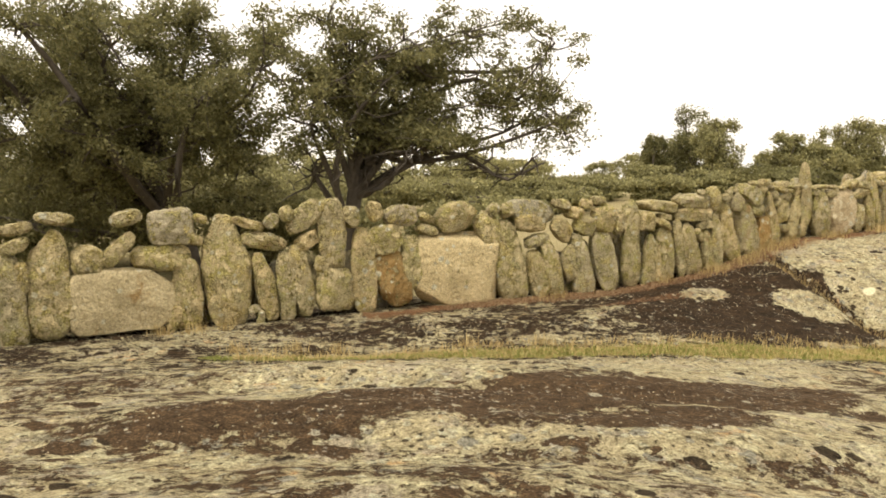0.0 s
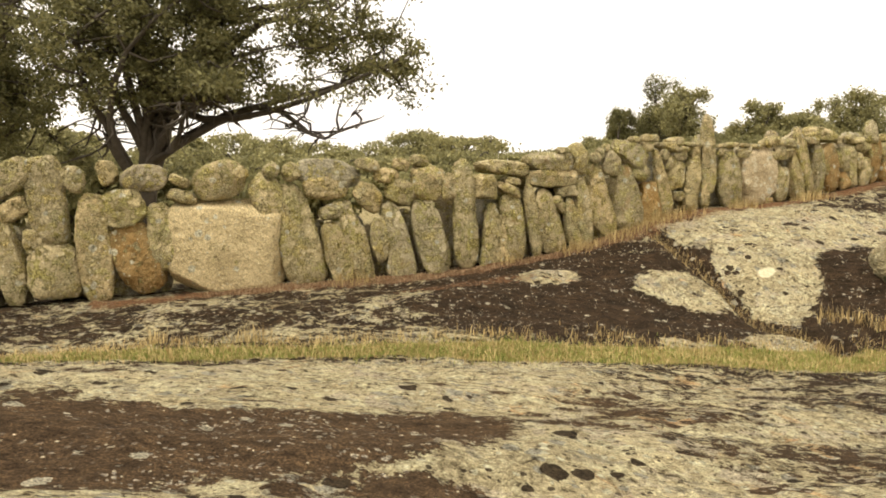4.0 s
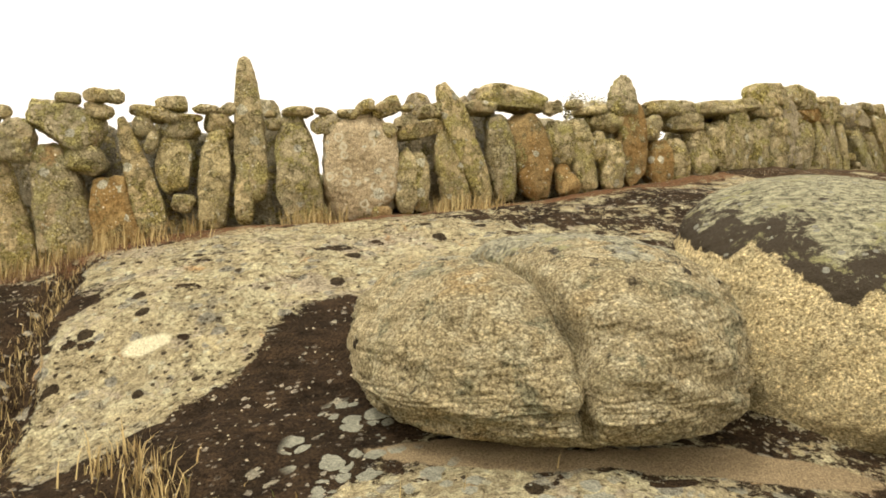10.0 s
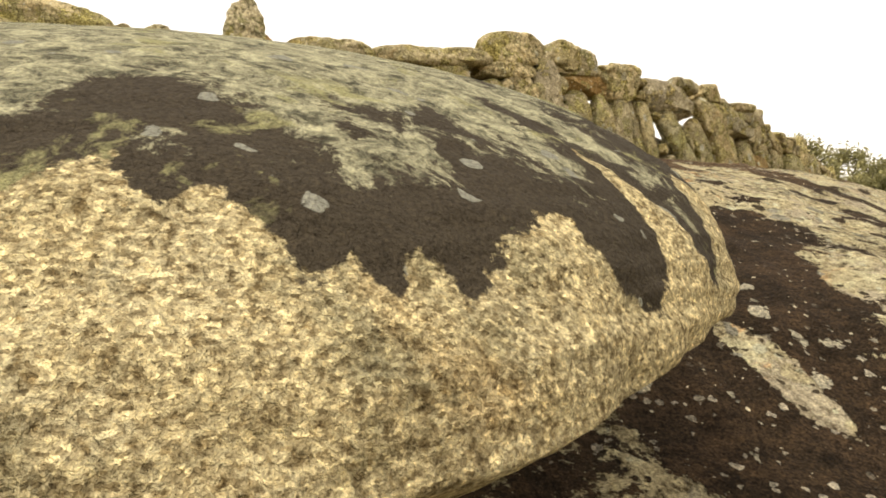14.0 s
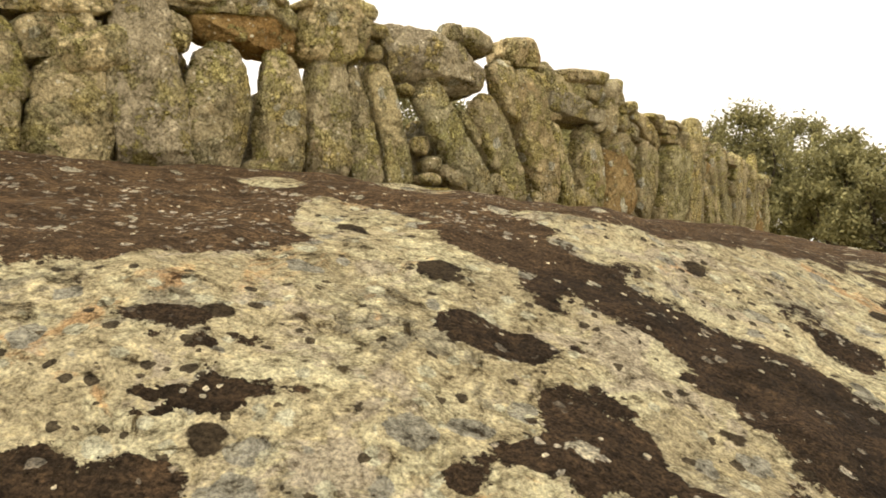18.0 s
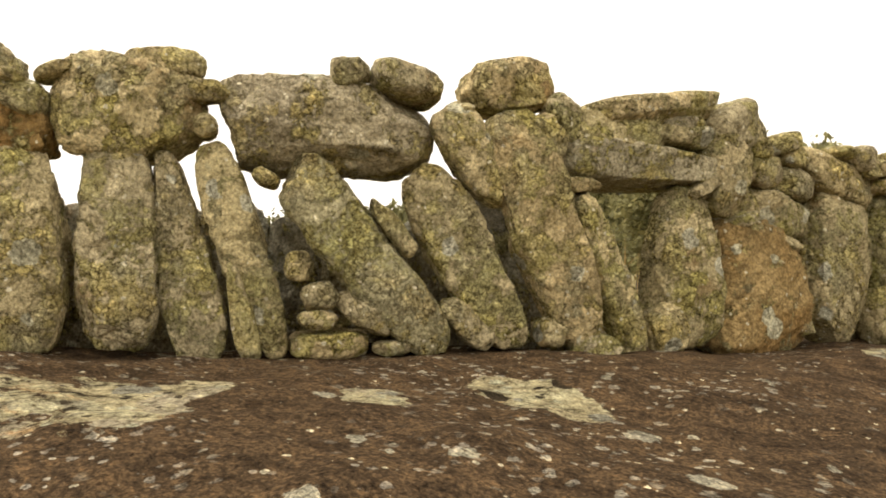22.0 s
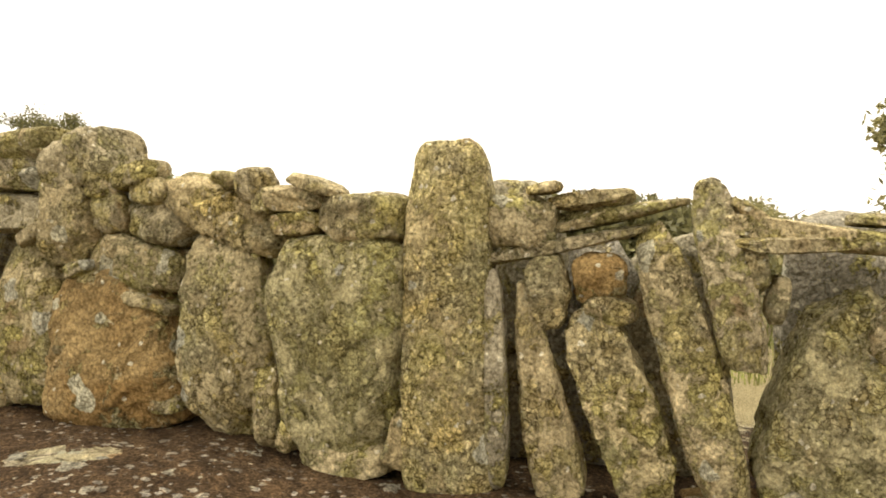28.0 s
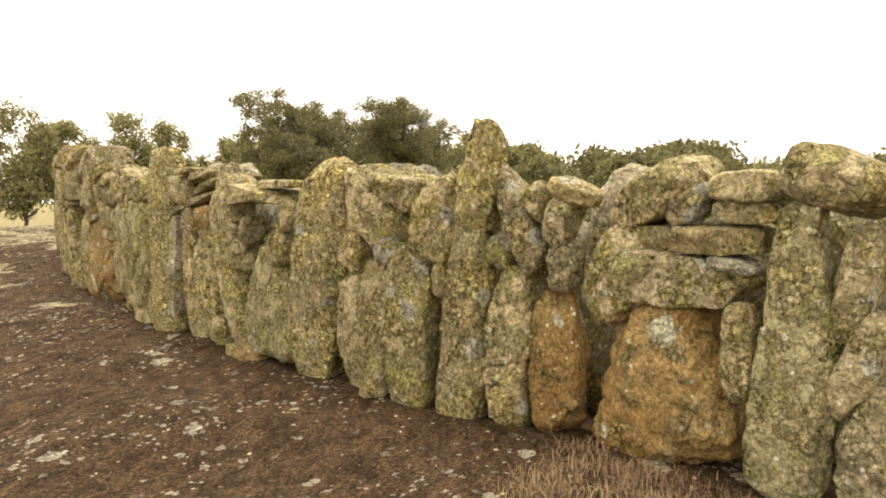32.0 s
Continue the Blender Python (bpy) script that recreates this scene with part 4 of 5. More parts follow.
    turf = mixc(nt, ramp(nt, noise_tex(nt, v, 2.5, 5), [(0.4, (0, 0, 0)), (0.6, (1, 1, 1))]), (0.13, 0.14, 0.03), (0.26, 0.20, 0.075))
    straw = mixc(nt, fine, (0.25, 0.20, 0.10), (0.40, 0.34, 0.18))
    turf = mixc(nt, at_.outputs["Alpha"], turf, straw)
    c = mixc(nt, g_f, c, turf)
    c = times_(nt, c, ramp(nt, fine, [(0.32, (0.42, 0.40, 0.37)), (0.5, (1, 1, 1)), (0.68, (1.6, 1.57, 1.48))]), 1.0)
    nt.links.new(c, p.inputs["Base Color"])
    h = maths(nt, "ADD", maths(nt, "MULTIPLY", moss, 0.6), crumb)
    n = bumped(nt, h, 0.75, 0.04)
    nt.links.new(bumped(nt, fine, 0.5, 0.008, n), p.inputs["Normal"])
    return m


def wall_frame(x, y):
    """Distance in front of the wall (behind: negative) and run along it, for arrays."""
    best, run = np.full(x.shape, 1e9), np.zeros(x.shape)
    sign = np.ones(x.shape)
    for i in range(len(SEG)):
        d = (W[i + 1] - W[i]) / SEG[i]
        qx, qy = x - W[i, 0], y - W[i, 1]
        u = np.clip(qx * d[0] + qy * d[1], 0, SEG[i])
        r = np.hypot(qx - u * d[0], qy - u * d[1])
        near = r < best
        best, run = np.where(near, r, best), np.where(near, RUN[i] + u, run)
        sign = np.where(near, np.where(qx * d[1] - qy * d[0] > 0, 1, -1), sign)
    return best * sign, run


def blob(x, y, cx, cy, rx, ry, turn=0.0):
    c, s = math.cos(radians(turn)), math.sin(radians(turn))
    u, w = (x - cx) * c + (y - cy) * s, -(x - cx) * s + (y - cy) * c
    return np.clip(1.5 - np.hypot(u / rx, w / ry), 0, 1)


def rough_land(x, y):
    z = land(x, y)
    near = np.clip(1.3 - np.hypot(x - 12, y - 14) / 40, 0, 1)
    p = np.stack([x.ravel(), y.ravel(), 0 * x.ravel()], 1)
    rng = np.random.default_rng(3)
    q = (0.055 * waves(p, rng, 0.9, 3) + 0.018 * waves(p, rng, 5.0, 3)).reshape(x.shape)
    ph = 2.6 * (y - 0.12 * x) + 1.3 * np.sin(0.5 * x)
    beds = 0.07 * (np.sin(ph) + 0.4 * np.sin(2 * ph + 0.9)) * np.clip((11 - y) / 3, 0, 1) * np.clip((8 - x) / 3, 0, 1)
    return z + near * (q + beds) - 0.14 * CRACK(x, y)


def CRACK(x, y):
    """The cleft in the rock below the wall, filled with dry grass; 1 on its line."""
    t = np.clip((18.2 - y) / 4.0, 0, 1)
    line = 8.95 + 1.75 * t ** 1.15 + 0.06 * np.sin(4 * y)
    return np.exp(-((x - line) / (0.10 + 0.10 * t)) ** 2) * np.where((y > 13.9) & (y < 18.3), 1, 0)


# mats of moss (gain above 0) and bare patches: x, y, half-lengths, bearing, gain
MATS_NEAR = (
    (0.44, 4.86, 0.82, 0.24, -9, -0.40), (1.94, 4.74, 0.71, 0.21, 12, -0.40), (3.45, 5.30, 0.97, 0.75, -3, -0.40), (5.47, 7.93, 0.90, 0.63, 13, -0.40),
    (1.71, 6.67, 3.14, 0.65, 25, 0.45), (0.61, 5.01, 0.47, 0.17, 3, 0.45), (1.85, 5.28, 0.78, 0.29, 22, 0.45), (0.90, 4.61, 0.22, 0.09, 3, 0.45),
    (3.98, 7.84, 1.16, 0.50, 31, 0.45), (3.64, 5.37, 0.32, 0.45, -26, 0.45), (4.64, 7.02, 0.31, 0.18, 25, 0.45), (-0.23, 8.74, 1.10, 2.50, -12, -0.30),
    (3.79, 10.05, 2.14, 1.05, 35, -0.30))
MATS_MIDDLE = (
    (8.88, 16.20, 0.66, 0.42, -20, -0.75), (9.91, 14.25, 0.46, 0.43, -43, -0.75), (6.60, 16.52, 0.47, 0.30, 6, -0.75), (10.74, 16.66, 0.78, 1.05, -25, -0.75),
    (11.72, 18.27, 1.74, 0.72, 7, -0.75), (8.31, 13.63, 0.43, 0.45, 3, -0.75), (7.22, 15.44, 2.11, 2.31, 15, 0.35), (11.65, 15.34, 0.64, 1.57, -19, 0.35),
    (11.76, 16.99, 0.52, 0.15, -8, 0.35))
MATS_SLOPE = (
    (20.24, 21.12, 0.08, 0.24, 2, 0.50), (20.41, 21.24, 0.09, 0.27, 6, 0.50), (19.94, 21.51, 0.12, 0.12, 42, 0.50), (20.13, 21.51, 0.10, 0.08, 17, 0.50),
    (20.09, 20.99, 0.09, 0.06, 28, 0.50), (20.43, 22.22, 0.39, 0.17, -43, 0.50), (20.94, 21.82, 0.27, 0.14, -43, 0.50), (19.97, 20.84, 0.08, 0.06, 21, 0.50),
    (20.34, 21.65, 0.08, 0.06, 13, 0.50), (21.14, 21.94, 0.18, 0.20, -40, 0.50), (20.18, 21.88, 0.11, 0.19, -12, 0.50),
    (18.67, 21.26, 0.18, 0.35, 18, 0.55), (18.56, 22.00, 0.54, 0.65, 44, 0.55), (19.23, 21.21, 0.18, 0.12, -3, 0.55), (19.06, 21.10, 0.09, 0.06, 27, 0.55),
    (19.36, 21.00, 0.24, 0.11, 25, 0.55), (19.49, 20.89, 0.10, 0.06, 36, 0.55), (19.75, 20.98, 0.17, 0.10, 13, 0.55), (19.97, 21.53, 0.17, 0.13, 27, 0.55),
    (20.15, 21.54, 0.15, 0.09, 28, 0.55), (20.32, 21.20, 0.18, 0.23, -1, 0.55), (20.22, 22.35, 0.81, 0.38, -30, 0.55), (21.07, 21.84, 0.40, 0.34, -64, 0.55),
    (20.05, 20.92, 0.16, 0.07, 35, 0.55), (19.06, 20.57, 0.08, 0.06, 22, 0.55), (19.32, 20.83, 0.08, 0.06, 24, 0.55), (21.86, 24.78, 2.32, 0.46, 54, 0.55),
    (21.54, 22.63, 0.22, 0.21, 1, 0.55), (19.64, 21.43, 0.08, 0.06, 11, 0.55), (19.28, 20.60, 0.08, 0.06, 16, 0.55), (19.47, 22.26, 0.53, 0.27, -45, -0.50),
    (21.05, 22.77, 0.86, 0.41, 13, -0.50), (19.12, 21.41, 0.32, 0.15, 36, -0.50), (21.54, 23.25, 0.59, 0.24, 34, -0.50), (19.39, 22.37, 0.28, 0.30, -3, -0.60),
    (18.77, 22.94, 0.17, 0.15, 14, -0.60), (20.54, 22.83, 0.49, 0.14, -15, -0.60), (20.36, 22.56, 0.15, 0.12, -6, -0.60), (21.26, 23.02, 0.22, 0.06, 5, -0.60),
    (19.47, 23.47, 0.38, 0.31, -25, -0.60), (18.77, 18.95, 0.53, 1.09, -1, 0.60), (18.32, 18.31, 0.30, 0.28, -3, 0.60), (19.01, 20.23, 0.67, 0.35, 50, 0.60),
    (18.83, 18.48, 0.30, 0.10, -56, -0.80), (19.69, 21.33, 1.29, 0.54, 29, -0.80), (19.61, 19.52, 0.15, 0.27, -42, -0.80), (18.97, 20.80, 0.16, 0.19, 5, -0.60),
    (19.77, 20.77, 0.13, 0.06, 20, -0.60), (19.71, 23.64, 0.08, 0.22, 38, -0.80), (19.63, 23.93, 0.08, 0.14, 39, -0.80), (20.53, 24.75, 0.15, 0.26, 67, -0.80),
    (20.14, 24.23, 0.09, 0.14, 56, -0.80), (21.71, 26.63, 0.19, 0.10, 89, -0.80))


def make_ground():
    def axis(lo, hi, step, far, a, b):  # half the step from a to b
        mid = np.concatenate([np.arange(lo, a - step / 2, step), np.arange(a, b - step / 4, step / 2), np.arange(b, hi + step / 2, step)])
        grow = step * 1.25 ** np.arange(1, 60)
        out = np.cumsum(grow)
        out = out[out < far]
        return np.concatenate([lo - out[::-1], mid, hi + out])
    xs, ys = axis(-8.0, 28.0, 0.10, 2500, 17.0, 23.5), axis(-0.5, 35.0, 0.10, 2500, 18.0, 27.0)
    X, Y = np.meshgrid(xs, ys)
    Z = rough_land(X, Y)
    d, s = wall_frame(X, Y)
    moss = np.where(Y < 11.3 + 0.1 * X, 0.42, 0.49)
    moss = np.where((s > 28.5) & (d > -1), 0.30 + 0.6 * np.clip((s - 34.0) / 2.0, 0, 1), moss)
    moss = np.where((s > 29) & (d > -0.6), np.maximum(moss, 0.36 + 0.6 * np.clip((2.15 - d) / 0.6, 0, 1)), moss)
    moss += 0.45 * blob(X, Y, 11.9, 15.38, 0.8, 1.2) - 0.35 * blob(X, Y, 13.4, 14.58, 1.2, 0.4)
    for cx, cy, rx, ry, turn, gain in MATS_NEAR + MATS_MIDDLE + MATS_SLOPE:
        moss += gain * np.minimum(1.0, 1.6 * blob(X, Y, cx, cy, rx, ry, turn))
    moss += 0.5 * np.minimum(1.0, 2.0 * CRACK(X, Y))
    moss = np.where((s > 35) & (d > -0.6), np.maximum(moss, 0.82), moss)
    for cx, cy, rx, ry, turn, gain in MATS_SLOPE[-5:]:
        moss += gain * np.minimum(1.0, 1.6 * blob(X, Y, cx, cy, rx, ry, turn))
    mid_line = 12.0 + 0.11 * X - 0.35 * np.exp(-((X - 9.5) / 2.5) ** 2) * -1
    half = 0.32 + 0.35 * np.clip((X - 4) / 6, 0, 1)
    grass = 0.98 * np.clip(1.5 - np.abs(Y - mid_line) / half, 0, 1) * np.clip((X + 4) / 3, 0, 1) * np.clip((14.2 - X) / 1.5, 0, 1)
    groove = CRACK(X, Y)
    grass = np.maximum(grass, 0.38 * groove)
    dry = np.where(d < -1.0, 1.0, 0.0) + 0.7 * groove
    grass = np.maximum(grass, np.where(d < -1.0, np.clip((-d - 1.0) / 1.2, 0, 0.9), 0))
    far_ = np.hypot(X - 12, Y - 15) > 40
    grass, dry = np.maximum(grass, np.where(far_, 0.9, 0)), np.where(far_, 0.8, dry)
    earth = 0.62 * np.clip(1.15 - np.abs(d - 0.15) / 0.7, 0, 1) * np.where((s > 10) & (s < 29), 1.0, 0.3)
    earth = np.maximum(earth, 0.5 * blob(X, Y, 5.2, 16.2, 2.2, 0.3, 17))
    nx, ny = len(xs), len(ys)
    i = np.arange(nx * ny).reshape(ny, nx)
    quads = np.stack([i[:-1, :-1], i[:-1, 1:], i[1:, 1:], i[1:, :-1]], -1).reshape(-1, 4)
    me = bpy.data.meshes.new("ground")
    me.vertices.add(nx * ny)
    me.vertices.foreach_set("co", np.stack([X, Y, Z], -1).ravel())
    me.loops.add(quads.size)
    me.loops.foreach_set("vertex_index", quads.ravel())
    me.polygons.add(len(quads))
    me.polygons.foreach_set("loop_start", np.arange(0, quads.size, 4))
    me.polygons.foreach_set("loop_total", np.full(len(quads), 4))
    me.polygons.foreach_set("use_smooth", np.ones(len(quads), bool))
    me.update(calc_edges=True)
    col = me.color_attributes.new("cover", "FLOAT_COLOR", "POINT")
    col.data.foreach_set("color", np.stack([moss, grass, earth, dry], -1).clip(0, 1).ravel())
    crusts, bare = 0.20 * np.clip((10.5 + 0.1 * X - Y) / 1.5, 0, 1) * np.clip((12 - X) / 3, 0, 1), np.zeros(X.shape)
    for cx, cy, rx, ry, turn in ((12.55, 15.50, 0.30, 0.42, 0), (12.95, 14.98, 0.38, 0.30, 10), (13.75, 14.55, 0.95, 0.42, 0), (13.4, 14.0, 0.6, 0.35, 0), (15.0, 14.7, 0.6, 0.3, 10)):
        crusts = np.maximum(crusts, blob(X, Y, cx, cy, rx, ry, turn))
    for cx, cy, rx, ry, turn in ((13.5, 15.22, 0.75, 0.16, -6), (14.9, 15.30, 0.9, 0.16, 8)):
        bare = np.maximum(bare, blob(X, Y, cx, cy, rx, ry, turn))
    brown = 0.75 * np.clip((11.0 + 0.1 * X - Y) / 1.5, 0, 1) * np.clip((9 - X) / 3, 0, 1)
    brown = np.maximum(brown, np.clip((s - 28.5) / 2.0, 0, 1) * np.clip(np.maximum((2.6 - d) / 0.8, (s - 34) / 2), 0, 1) * np.where(d > -1.5, 1, 0))
    extra = me.color_attributes.new("crusts", "FLOAT_COLOR", "POINT")
    extra.data.foreach_set("color", np.stack([crusts, bare, brown, blob(X, Y, 10.61, 16.68, 0.20, 0.10, 20)], -1).clip(0, 1).ravel())
    me.materials.append(ground_material())
    tagged(new("ground", me), "granite outcrop with dark moss mats, pale lichen and strips of grass", "rock ground", kind="structure")


make_ground()

# ---- boulders ----
def boulder_material(name, band, tone, top_c, crusty, ragged):
    """Coarse granite; above about the height line black moss hangs down in lobes, and grey-green lichen covers the top."""
    m, nt, p = blank(name, 0.95)
    p.inputs["Specular IOR Level"].default_value = 0.1
    v, _ = coords(nt, False)
    w = warp(nt, v, 6.0, 0.10)
    grit = noise_tex(nt, warp(nt, v, 60.0, 0.012), 48.0, 4, 0.75, 0.35)
    fine = noise_tex(nt, v, 110.0, 3, 0.7, 0.6)
    mid = noise_tex(nt, v, 8.0, 6, 0.7)
    c = mixc(nt, ramp(nt, noise_tex(nt, w, 1.5, 5), [(0.35, (0, 0, 0)), (0.65, (1, 1, 1))]), tuple(0.76 * q for q in tone), tone)
    c = mixc(nt, ramp(nt, noise_tex(nt, w, 2.2, 5, 0.65), [(0.53, (0, 0, 0)), (0.63, (0.7, 0.7, 0.7))]), c, (0.25, 0.225, 0.14))
    c = mixc(nt, ramp(nt, noise_tex(nt, w, 1.4, 4, 0.6, 0.5), [(0.57, (0, 0, 0)), (0.70, (0.5, 0.5, 0.5))]), c, (0.35, 0.225, 0.085))
    c = mixc(nt, maths(nt, "MULTIPLY", ramp(nt, noise_tex(nt, w, 5.0, 6, 0.7, 0.3), [(0.50, (0, 0, 0)), (0.58, (1, 1, 1))]), crusty), c, (0.42, 0.385, 0.27))
    c = mixc(nt, maths(nt, "MULTIPLY", ramp(nt, noise_tex(nt, w, 3.6, 6, 0.7, 0.3), [(0.55, (0, 0, 0)), (0.62, (1, 1, 1))]), crusty), c, (0.19, 0.185, 0.125))
    c = mixc(nt, maths(nt, "MULTIPLY", ramp(nt, noise_tex(nt, w, 7.0, 6, 0.72, 0.4), [(0.60, (0, 0, 0)), (0.66, (1, 1, 1))]), crusty), c, (0.06, 0.05, 0.035))
    c = mixc(nt, spots(nt, warp(nt, v, 12.0, 0.12), 5.0, 0.06), c, (0.03, 0.022, 0.014))
    c = times_(nt, c, ramp(nt, grit, [(0.36, (0.40, 0.35, 0.28)), (0.46, (0.86, 0.84, 0.79)), (0.55, (1.1, 1.1, 1.07)), (0.64, (1.6, 1.57, 1.45))]))
    mp = nt.nodes.new("ShaderNodeMapping")
    mp.inputs["Rotation"].default_value, mp.inputs["Scale"].default_value = (0.3, 0.5, 0.4), (1.0, 1.0, 1.7)
    nt.links.new(warp(nt, v, 90.0, 0.012), mp.inputs[0])
    vo = nt.nodes.new("ShaderNodeTexVoronoi")
    vo.inputs["Scale"].default_value = 92.0
    nt.links.new(mp.outputs[0], vo.inputs["Vector"])
    fl = nt.nodes.new("ShaderNodeSeparateColor")
    nt.links.new(vo.outputs["Color"], fl.inputs[0])
    c = times_(nt, c, ramp(nt, fl.outputs[0], [(0.0, (0.40, 0.35, 0.28)), (0.28, (0.84, 0.80, 0.72)), (0.7, (1.06, 1.06, 1.03)), (1.0, (1.7, 1.66, 1.54))]), 0.95 - 0.3 * crusty)
    c = times_(nt, c, crevice_shade(nt, v, 16.0, 0.45), crusty)
    at_ = nt.nodes.new("ShaderNodeAttribute")
    at_.attribute_name = "moss_rise"
    up_ = at_.outputs["Fac"]
    rise = maths(nt, "ADD", up_, maths(nt, "MULTIPLY", maths(nt, "SUBTRACT", noise_tex(nt, w, 4.0, 7, 0.72, 0.3), 0.5), ragged * 2.0))
    rise = maths(nt, "ADD", rise, maths(nt, "MULTIPLY", maths(nt, "SUBTRACT", noise_tex(nt, warp(nt, v, 20.0, 0.05), 14.0, 5, 0.7, 0.3), 0.5), 0.14))
    top = ramp(nt, maths(nt, "ADD", rise, 0.5), [(0.5, (0, 0, 0)), (0.512, (1, 1, 1))])
    pale = maths(nt, "ADD", noise_tex(nt, w, 5.0, 7, 0.75, 0.3), maths(nt, "MULTIPLY", maths(nt, "SUBTRACT", up_, band), 0.75))
    scale_ = ramp(nt, noise_tex(nt, w, 17.0, 6, 0.75, 0.6), [(0.38, tuple(0.25 * q for q in top_c)), (0.48, tuple(0.9 * q for q in top_c)), (0.62, tuple(1.75 * q for q in top_c))])
    crust = mixc(nt, ramp(nt, pale, [(0.48, (0, 0, 0)), (0.53, (1, 1, 1))]), (0.055, 0.044, 0.029), scale_)
    crust = mixc(nt, ramp(nt, noise_tex(nt, w, 3.1, 6, 0.7, 0.3), [(0.57, (0, 0, 0)), (0.63, (0.85, 0.85, 0.85))]), crust, (0.29, 0.275, 0.13))
    crust = mixc(nt, spots(nt, warp(nt, v, 20.0, 0.05), 15.0, 0.20), crust, (0.24, 0.235, 0.185))
    c = mixc(nt, top, c, crust)
    c = times_(nt, c, ramp(nt, fine, [(0.32, (0.45, 0.43, 0.40)), (0.5, (1, 1, 1)), (0.68, (1.4, 1.36, 1.25))]), 0.8)
    nt.links.new(c, p.inputs["Base Color"])
    n = bumped(nt, mid, 0.8, 0.07)
    n = bumped(nt, fl.outputs[0], 0.5, 0.02, n)
    n = bumped(nt, grit, 0.8, 0.015, n)
    nt.links.new(bumped(nt, fine, 0.5, 0.006, n), p.inputs["Normal"])
    return m


def boulder(c, half, low, turn, powers, tilt, seed, mat, label, cracks=(), rough=1.0, under=(0.0, 0.0), full=2.5, fringe=((-180, 0.0), (180, 0.0))):
    """A rounded block: half-lengths and height above its girth, depth low below it; powers: plan, upper and lower roundness; under: the
    lean of its underside; fringe: the height down to which moss hangs, by the bearing round the block."""
    rng = np.random.default_rng(seed)
    d, quads = BALLS[96]
    p, qu, ql = powers
    flat = (np.abs(d[:, 0]) ** p + np.abs(d[:, 1]) ** p) ** (1 / p)
    face = (np.degrees(np.arctan2(d[:, 1], d[:, 0])) + turn + 180) % 360 - 180
    q = np.where(d[:, 2] > 0, qu, ql + (full - ql) * np.clip((-65 - face) / 35, 0, 1) * np.clip((face + 180) / 20, 0, 1))
    v = d * ((flat ** q + np.abs(d[:, 2]) ** q) ** (-1 / q))[:, None]
    dent = np.zeros(len(v))
    for nx, off, deep, wide, high in cracks:
        k = v[:, 0] - off - nx * v[:, 1] + 0.06 * v[:, 2] - 0.03 * np.sin(6 * v[:, 2]) - 0.02 * np.sin(15 * v[:, 2] + 2)
        dent += deep * np.exp(-(k / wide) ** 2) * np.clip(v[:, 2] - high, 0, 0.3) / 0.3
    dent += rough * 0.02 * np.maximum(0.55 - np.abs(waves(v, rng, 5.0, 3)), 0)
    ledge = (v[:, 2] + 0.06 * waves(v, rng, 3.0, 2)) * 7.0
    dent += rough * 0.006 * (ledge - np.floor(ledge)) * np.clip(0.3 - v[:, 2], 0, 0.6)
    v *= (1 + rough * (0.018 * waves(v, rng, 2.2, 2) + 0.012 * waves(v, rng, 7.0, 4) + 0.004 * waves(v, rng, 34.0, 2)) - dent)[:, None]
    v *= np.column_stack([np.full(len(v), half[0]), np.full(len(v), half[1]), np.where(v[:, 2] > 0, half[2], low)])
    down = np.minimum(v[:, 2], 0)
    v[:, 0] += under[0] * down
    v[:, 1] += under[1] * down
    v[:, 2] += tilt[0] * v[:, 0] + tilt[1] * v[:, 1]
    me = mesh_of("boulder", v, quads, mat)
    f = np.array(fringe, float)
    bearing = (np.degrees(np.arctan2(v[:, 1], v[:, 0])) + turn + 180) % 360 - 180
    rise = v[:, 2] + c[2] - np.interp(bearing, f[:, 0], f[:, 1])
    me.attributes.new("moss_rise", "FLOAT", "POINT").data.foreach_set("value", rise)
    ob = new("boulder", me)
    ob.matrix_world = pose(*c, 0, 0, turn)
    return tagged(ob, label, "boulder")


GREY_ONE = boulder_material("grey_boulder_granite", -0.10, (0.40, 0.345, 0.22), (0.27, 0.255, 0.175), 0.9, 0.6)
boulder((13.829, 16.173, -0.633), (1.455, 1.291, 0.733), 0.436, -39.5, (1.75, 2.5, 2.76), (-0.055, 0.108), 4, GREY_ONE,
        "cracked grey granite boulder resting on the rock slope", ((-1.93, -0.51, 0.15, 0.075, -0.8), (-1.93, -0.51, 0.13, 0.36, 0.1)), 1.7, full=2.76, fringe=((-180, -0.1), (-150, 0.0), (-110, 0.12), (-60, 0.05), (0, 0.0), (180, -0.1)))
TAN_ONE = boulder_material("tan_boulder_granite", 0.25, (0.56, 0.475, 0.285), (0.26, 0.245, 0.155), 0.25, 0.10)
